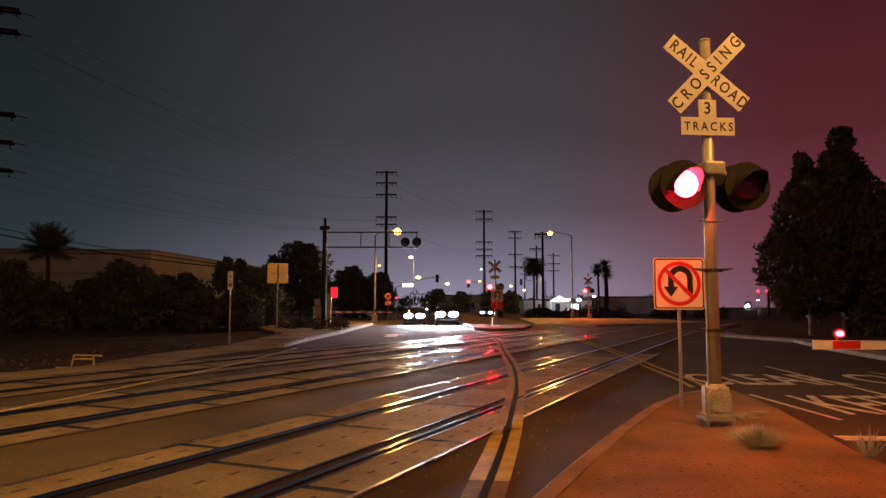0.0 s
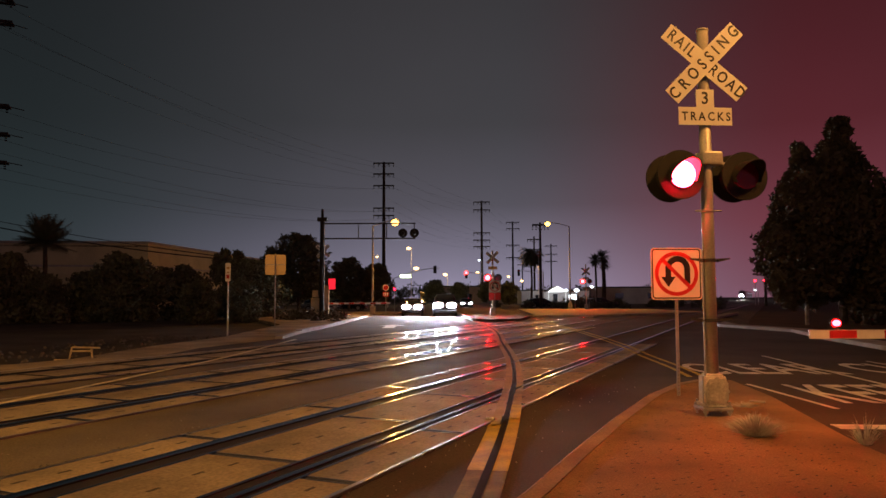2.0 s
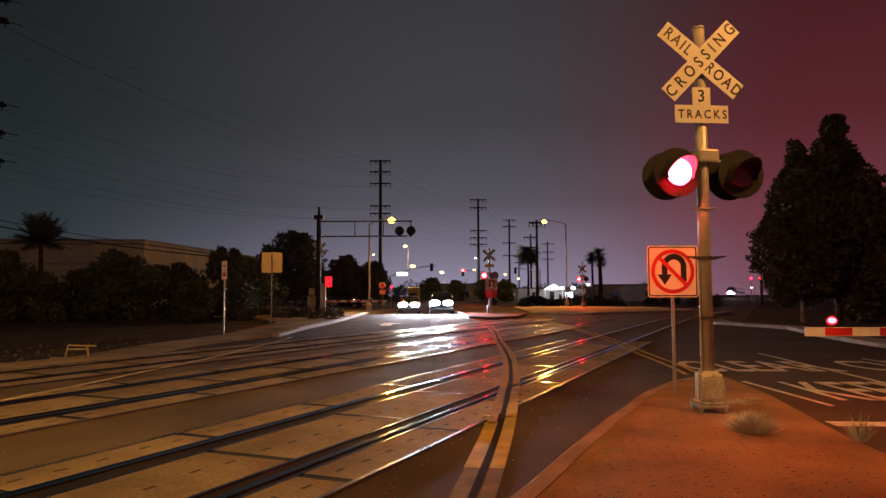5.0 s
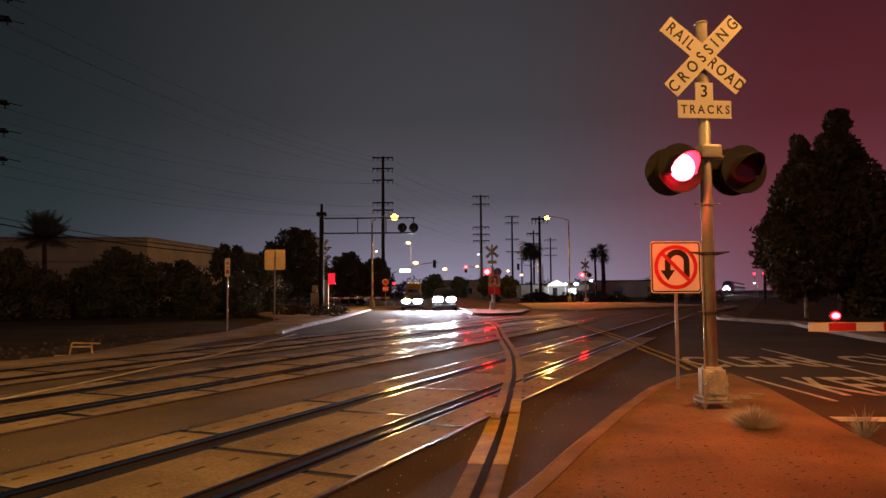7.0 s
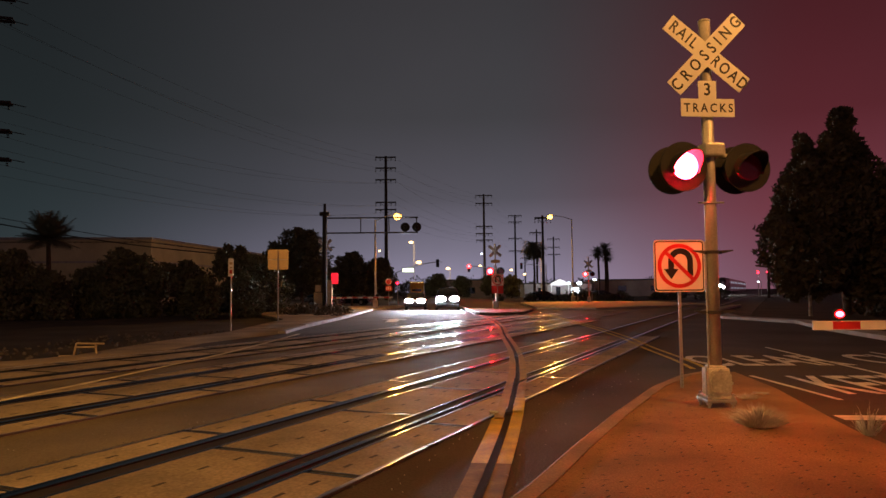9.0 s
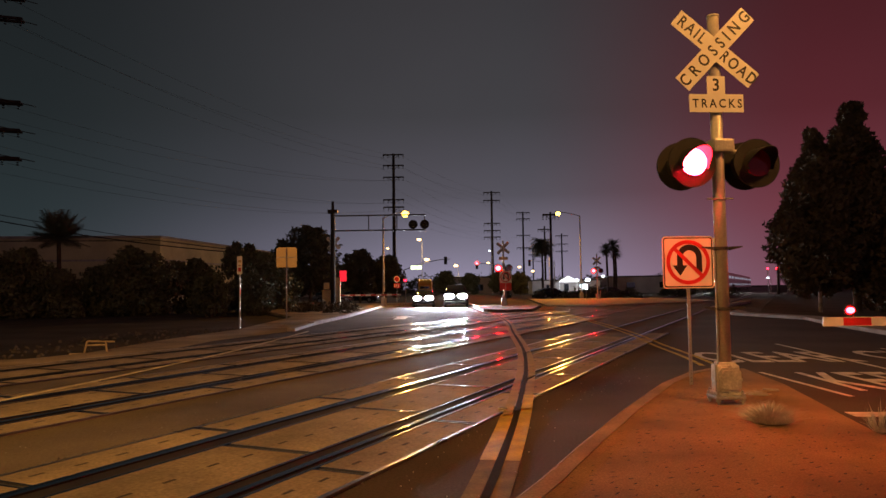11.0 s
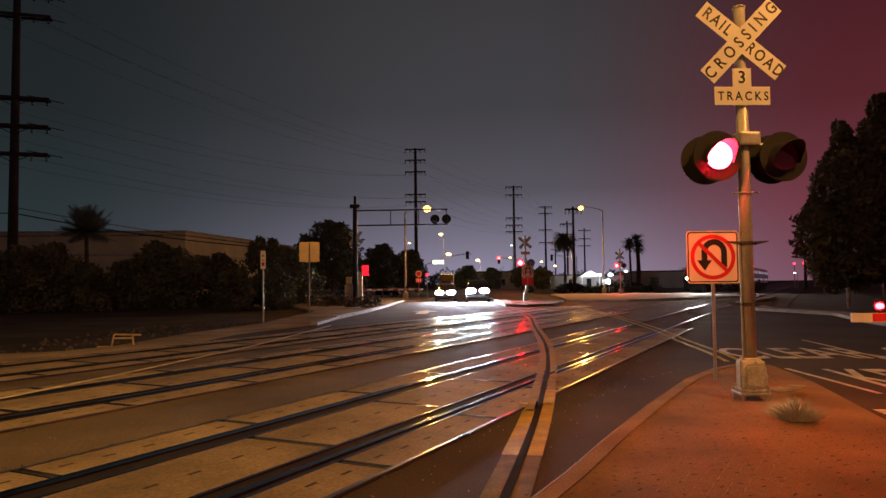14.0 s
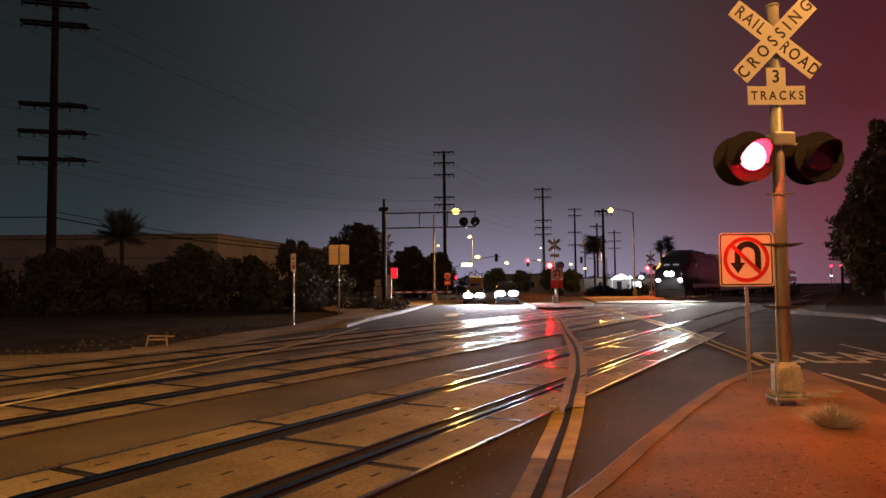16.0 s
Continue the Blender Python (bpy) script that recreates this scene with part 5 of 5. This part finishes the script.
for x in (-2.0, 2.0):
    bm = B()
    rod(bm, (x, -7.3, 0), (x, -7.3, 2.95), 0.1, None, 10)
    part("porch_post", bm, M_SIGNWHITE, home)
building("house", pose(50, 180, -0.1), 26, 10, 4.0, M_HOUSE, "low dim building across the road", "building", None, ((-6, 2, 2, 1.4, M_GLASS), (2, 2, 2, 1.4, M_GLASS), (8, 2, 2, 1.4, M_GLASS)))
building("shop", pose(6.5, 190, -0.1), 20, 10, 4.5, M_HOUSE, "low shop building with lit windows", "building", None, ((-5, 1.9, 2.4, 1.6, M_COOLFAR), (0.5, 1.9, 2.4, 1.6, M_GLASS), (6, 1.9, 2.4, 1.6, M_GLASS)))
building("house", pose(-32, 190, -0.1), 30, 12, 5.0, M_HOUSE, "low building behind the street trees", "building", None, ((-8, 2, 2, 1.4, M_GLASS), (0, 2, 2, 1.4, M_GLASS), (8, 2, 2, 1.4, M_GLASS)))

# ---- vehicles ----


def wheel(parent, x, y, r, w=0.22):
    bm = B()
    m = Matrix.Translation((x, y, r)) @ Euler((0, radians(90), 0)).to_matrix().to_4x4()
    bmesh.ops.create_cone(bm, cap_ends=True, segments=24, radius1=r, radius2=r, depth=w, matrix=m)
    wh_ = part("wheel", bm, M_TYRE, parent)
    bm = B()
    bmesh.ops.create_cone(bm, cap_ends=True, segments=16, radius1=r * 0.62, radius2=r * 0.62, depth=w + 0.01, matrix=m)
    part("rim", bm, M_RIM, wh_)


def loft(bm, sections):
    """Skin over sections: (y, half width, z low, z high, tumblehome), front first."""
    rings = []
    for y, hw, z0, z1, tum in sections:
        rings.append([bm.verts.new(p) for p in ((-hw, y, z0), (-hw * 1.0, y, (z0 + z1) / 2), (-hw * tum, y, z1 - 0.03), (-hw * tum * 0.86, y, z1),
                                                (hw * tum * 0.86, y, z1), (hw * tum, y, z1 - 0.03), (hw, y, (z0 + z1) / 2), (hw, y, z0))])
    for a, b in zip(rings, rings[1:]):
        for i in range(8):
            j = (i + 1) % 8
            bm.faces.new((a[i], a[j], b[j], b[i]))
    bm.faces.new(rings[0][::-1])
    bm.faces.new(rings[-1])
    bmesh.ops.recalc_face_normals(bm, faces=bm.faces)


def car(m, label, paint, tall=1.5, width=1.82, length=4.6, hood=0.95, lampz=0.7, lampw=0.36, lamph=0.2, group="", bulb=None, truck=False):
    """A car whose front is at y = 0 and faces -y."""
    ob = thing("car", label, "car", m, group)
    hw = width / 2
    bm = B()
    loft(bm, [(0.0, hw * 0.86, 0.32, hood * 0.72, 0.95), (0.12, hw * 0.95, 0.25, hood * 0.92, 0.95), (1.2, hw, 0.22, hood + 0.04, 0.93), (length - 0.4, hw, 0.25, hood + 0.1, 0.93), (length, hw * 0.92, 0.4, hood, 0.93)])
    part("body", bm, paint, ob, "", True)
    bm = B()
    loft(bm, [(1.15, hw * 0.9, hood, hood + 0.06, 0.95), (1.95, hw * 0.88, hood, tall - 0.02, 0.80), (2.4, hw * 0.88, hood, tall, 0.80), (length - 1.1, hw * 0.88, hood, tall - 0.03, 0.80), (length - 0.3, hw * 0.86, hood, hood + 0.3, 0.9)])
    part("cabin", bm, M_GLASS, ob, "dark glass cabin", True)
    bm = B()
    box(bm, (0, (2.0 + length - 1.0) / 2, tall - 0.01), (width * 0.68, length - 3.2, 0.05), None, 0.02)
    part("roof", bm, paint, ob)
    bm = B()
    box(bm, (0, -0.02, 0.42), (width * 0.92, 0.16, 0.22), None, 0.05)
    part("bumper", bm, M_BLACK, ob)
    bm = B()
    box(bm, (0, -0.012, lampz - 0.02), (width * 0.42, 0.05, 0.2), None, 0.01)
    grille = part("grille", bm, M_CHROME, ob)
    for i in range(3):
        bm = B()
        box(bm, (0, -0.042, lampz - 0.08 + 0.06 * i), (width * 0.38, 0.012, 0.022))
        part("grille_slot", bm, M_BLACK, grille)
    for s in (-1, 1):
        bm = B()
        box(bm, (s * (hw * 0.92 - lampw / 2), 0.02, lampz), (lampw + 0.04, 0.12, lamph + 0.03), None, 0.02)
        h_ = part("headlight", bm, M_CHROME, ob)
        bm = B()
        bmesh.ops.create_uvsphere(bm, u_segments=16, v_segments=10, radius=0.5, matrix=Matrix.Translation((s * (hw * 0.92 - lampw / 2), -0.03, lampz)) @ Matrix.Diagonal((lampw, 0.1, lamph, 1)))
        part("lens", bm, bulb or M_HEAD, h_, "glowing white headlamp", True)
        bm = B()
        box(bm, (s * (hw + 0.1), 1.55, hood + 0.08), (0.2, 0.12, 0.14), None, 0.03)
        part("mirror", bm, paint, ob)
        for y in (0.85, length - 0.9):
            wheel(ob, s * (hw - 0.1), y, 0.34 if not truck else 0.4)
    return ob


car(pose(-2.42, 60.0, 0), "dark sedan waiting with glaring headlamps at the far gate", M_CARDARK, 1.48, 1.84, 4.7, 0.92, 0.78, 0.72, 0.34)
car(pose(0.33, 58.0, 0), "dark pickup waiting with glaring headlamps at the far gate", M_CARDARK, 1.85, 2.0, 5.2, 1.12, 0.93, 0.78, 0.40, truck=True)
# yellow box truck behind the sedan
ob = TRUCK = thing("truck", "yellow box truck with marker lights behind the sedan", "truck", pose(-4.6, 120.0, 0))
bm = B()
box(bm, (0, 4.4, 2.0), (2.3, 5.6, 2.5), None, 0.06)
part("cargo_box", bm, M_TRUCKYEL, ob, "yellow cargo box")
bm = B()
loft(bm, [(0.0, 0.9, 0.4, 1.15, 0.95), (0.9, 0.95, 0.4, 1.35, 0.95), (1.5, 0.95, 0.4, 2.2, 0.9), (2.2, 0.95, 0.4, 2.25, 0.9)])
part("cab", bm, M_TRUCKYEL, ob)
bm = B()
box(bm, (0, 1.12, 1.75), (1.6, 0.06, 0.6), Matrix.Translation((0, 0, 0)))
part("windscreen", bm, M_GLASS, ob)
for x in (-0.9, -0.3, 0.3, 0.9):
    bm = B()
    box(bm, (x, 1.58, 3.15), (0.14, 0.05, 0.07))
    part("marker_light", bm, M_WARMFAR, ob)
for s in (-1, 1):
    bm = B()
    box(bm, (s * 0.7, -0.03, 0.85), (0.24, 0.08, 0.2), None, 0.03)
    part("headlight", bm, M_HEAD, ob)
    for y in (0.8, 6.2):
        wheel(ob, s * 0.85, y, 0.42, 0.28)
for x, y, rz, lab, paint in ((-12.2, 86, 80, "silver car parked under the trees", M_CARGREY), (-9.4, 90, 80, "dark car parked under the trees", M_CARDARK), (27.5, 112, 95, "dark car parked beyond the scrub", M_CARDARK), (17.5, 108, 100, "dark car parked beyond the scrub", M_CARDARK)):
    car(pose(x, y, -0.05, 0, 0, rz), lab, paint, group="parked cars", bulb=M_CHROME)
crossing_car = car(pose(6.4, 105, 0, 0, 0, 0), "pale car with bluish headlamps turning at the junction", M_CARGREY, bulb=glow("cool_headlamp", (0.55, 0.78, 1.0), 70), lampw=0.5, lamph=0.3)

# ---- the train ----
TRAIN = []


def bogie(parent, y, wheels=2, pitch=2.6):
    bm = B()
    for s in (-1, 1):
        box(bm, (s * 1.02, y, 0.62), (0.14, pitch + 1.2, 0.34), None, 0.05)
    box(bm, (0, y, 0.7), (1.9, 0.7, 0.3))
    b_ = part("bogie", bm, M_UNDER, parent, "grimy bogie frame")
    for k in range(wheels):
        for s in (-1, 1):
            bm = B()
            m = Matrix.Translation((s * HALF, y + (k - (wheels - 1) / 2) * pitch, 0.52)) @ Euler((0, radians(90), 0)).to_matrix().to_4x4()
            bmesh.ops.create_cone(bm, cap_ends=True, segments=24, radius1=0.5, radius2=0.5, depth=0.13, matrix=m)
            w_ = part("wheel", bm, M_RIM, b_, "worn steel wheel")


def hood_ring(bm, x, z, r, y0, y1, wall=0.02, seg=24):
    """A short open tube whose axis is y."""
    ring = [[bm.verts.new((x + q * math.cos(a), y, z + q * math.sin(a))) for q, y in ((r, y0), (r + wall, y0), (r + wall, y1), (r, y1))]
            for a in (2 * math.pi * i / seg for i in range(seg))]
    for i in range(seg):
        a, b = ring[i], ring[(i + 1) % seg]
        for k in range(4):
            bm.faces.new((a[k], a[(k + 1) % 4], b[(k + 1) % 4], b[k]))
    bmesh.ops.recalc_face_normals(bm, faces=bm.faces)


def locomotive():
    ob = thing("locomotive", "dark streamlined diesel locomotive with glaring headlights", "locomotive")
    bm = B()
    rings = []
    prof = [(-1.50, 1.10), (-1.52, 2.2), (-1.50, 3.4), (-1.38, 4.1), (-1.0, 4.55), (-0.4, 4.72), (0.4, 4.72), (1.0, 4.55), (1.38, 4.1), (1.50, 3.4), (1.52, 2.2), (1.50, 1.10)]
    for y, k, drop in ((0.0, 0.78, 2.05), (0.35, 0.89, 1.80), (1.0, 0.95, 1.60), (1.8, 0.98, 1.25), (2.7, 1.0, 0.62), (3.6, 1.0, 0.16), (4.6, 1.0, 0.0), (18.0, 1.0, 0.0)):
        rings.append([bm.verts.new((x * k, y, z if z < 2.3 else 2.3 + (z - 2.3) * (1 - drop / 2.6))) for x, z in prof])
    for a, b in zip(rings, rings[1:]):
        for i in range(len(prof)):
            j = (i + 1) % len(prof)
            bm.faces.new((a[i], a[j], b[j], b[i]))
    bm.faces.new(rings[0][::-1])
    bm.faces.new(rings[-1])
    bmesh.ops.recalc_face_normals(bm, faces=bm.faces)
    part("body", bm, M_LOCO, ob, "dark painted car body", True)
    for s in (-1, 1):
        bm = B()
        box(bm, (0, 0, 0), (1.05, 0.06, 0.95), None, 0.03)
        bm.transform(pose(s * 0.66, 2.24, 3.72, -50))
        part("windscreen", bm, M_GLASS, ob)
        bm = B()
        box(bm, (s * 1.515, 4.3, 3.4), (0.04, 1.0, 0.7), None, 0.02)
        part("side_window", bm, M_GLASS, ob)
        bm = B()
        hood_ring(bm, s * 0.20, 2.42, 0.19, -0.16, 0.05)
        case = part("lamp_case", bm, M_BLACK, ob, "dark round lamp case")
        bm = B()
        disc(bm, (s * 0.20, -0.06, 2.42), 0.17, 0.02, None, 20)
        part("headlight", bm, M_TRAINHEAD, case, "glaring headlight")
        bm = B()
        hood_ring(bm, s * 0.95, 1.85, 0.14, -0.16, 0.05)
        case = part("lamp_case", bm, M_BLACK, ob, "dark round lamp case")
        bm = B()
        disc(bm, (s * 0.95, -0.06, 1.85), 0.12, 0.02, None, 20)
        part("ditch_light", bm, M_TRAINHEAD, case, "glaring ditch light")
        bm = B()
        box(bm, (s * 0.40, 1.0, 3.2), (0.5, 0.16, 0.2), None, 0.02)
        part("number_board", bm, M_COACHWIN, ob, "lit number board with bars")
        bm = B()
        box(bm, (s * 1.53, 10, 1.35), (0.03, 15, 0.35))
        part("side_stripe", bm, M_LOCOGREY, ob, "silver stripe")
    bm = B()
    box(bm, (0, 0.35, 0.72), (2.6, 0.5, 0.75), None, 0.05)
    part("pilot", bm, M_BLACK, ob, "dark pilot plate")
    bm = B()
    box(bm, (0, 9.3, 0.75), (2.2, 5.0, 0.8), None, 0.15)
    part("fuel_tank", bm, M_UNDER, ob)
    bm = B()
    box(bm, (0, 9.5, 1.0), (2.9, 17.5, 0.25), None, 0.04)
    part("underframe", bm, M_UNDER, ob)
    for y in (8, 11, 14):
        bm = B()
        disc(bm, (0, 0, 0), 0.7, 0.15, Euler((radians(90), 0, 0)).to_matrix().to_4x4(), 20)
        bm.transform(Matrix.Translation((0, y, 4.76)))
        part("roof_fan", bm, M_UNDER, ob)
    bogie(ob, 3.4)
    bogie(ob, 14.9)
    return ob


def coach(i):
    ob = thing("passenger_coach", "stainless double-deck passenger coach with lit windows", "railway coach", None, "train coaches")
    L = 25.4
    bm = B()
    prof = [(-1.52, 0.75), (-1.55, 2.6), (-1.52, 3.9), (-1.25, 4.6), (-0.7, 4.85), (0.7, 4.85), (1.25, 4.6), (1.52, 3.9), (1.55, 2.6), (1.52, 0.75)]
    rings = [[bm.verts.new((x * k, y, z)) for x, z in prof] for y, k in ((0, 0.97), (0.25, 1.0), (L - 0.25, 1.0), (L, 0.97))]
    for a, b in zip(rings, rings[1:]):
        for q in range(len(prof)):
            r_ = (q + 1) % len(prof)
            bm.faces.new((a[q], a[r_], b[r_], b[q]))
    bm.faces.new(rings[0][::-1])
    bm.faces.new(rings[-1])
    bmesh.ops.recalc_face_normals(bm, faces=bm.faces)
    body = part("body", bm, M_COACH, ob, "stainless body")
    for zc, k, w_, h_ in ((3.55, 11, 1.55, 0.62), (1.75, 8, 1.2, 0.58)):
        for q in range(k):
            for s in (-1, 1):
                bm = B()
                box(bm, (s * 1.545, 2.2 + q * (L - 4.4) / (k - 1), zc), (0.05, w_, h_), None, 0.02)
                part("window", bm, M_COACHWIN if (q + i) % 5 else M_GLASS, body)
    for z in (2.35, 2.6, 2.85, 1.15):
        bm = B()
        for s in (-1, 1):
            box(bm, (s * 1.56, L / 2, z), (0.03, L - 0.6, 0.06))
        part("side_flute", bm, M_COACH, body)
    bogie(ob, 3.0)
    bogie(ob, L - 3.0)
    return ob


LOCO = locomotive()
TRAIN.append((LOCO, 0.0))
for i in range(5):
    TRAIN.append((coach(i), 18.9 + i * 26.0))

# head of the train: seconds, metres beyond the bend in the line
RUN = ((0, 384), (2, 340), (4, 289), (7, 212), (9, 163.5), (11, 115), (12.5, 79.5), (13.5, 58.5), (14.5, 39.8), (15.2, 27.2), (16, 14.5))


def motions():
    back_far = Matrix.Rotation(radians(-90), 4, "Z")
    for ob, behind in TRAIN:
        walk(ob, [(t, T_FAR @ pose(s + behind, TRACKS[2], 0.03) @ back_far) for t, s in RUN])
    # red lamp pulse: arrays glow throughout and slide behind their plates to look off
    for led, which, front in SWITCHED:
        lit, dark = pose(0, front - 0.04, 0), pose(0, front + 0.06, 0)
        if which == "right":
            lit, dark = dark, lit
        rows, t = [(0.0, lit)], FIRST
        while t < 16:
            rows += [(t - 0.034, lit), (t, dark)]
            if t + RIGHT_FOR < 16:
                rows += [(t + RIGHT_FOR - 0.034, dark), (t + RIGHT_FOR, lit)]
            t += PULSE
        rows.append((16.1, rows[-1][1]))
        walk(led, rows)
    walk(TRUCK, [(0, pose(-4.9, 250, 0)), (2, pose(-4.8, 205, 0)), (4, pose(-4.7, 156, 0)), (5.5, pose(-4.6, 128, 0)), (6.5, pose(-4.6, 121, 0)), (8, pose(-4.6, 120, 0)), (16, pose(-4.6, 120, 0))])
    walk(crossing_car, [(0, pose(6.4, 105, 0, 0, 0, 0)), (1, pose(5.0, 105, 0, 0, 0, 0)), (2, pose(3.8, 105, 0, 0, 0, 0)), (4, pose(1.2, 106, 0, 0, 0, 0)), (6, pose(0.4, 107, 0, 0, 0, 0)), (16, pose(0.4, 107, 0, 0, 0, 0))])


motions()
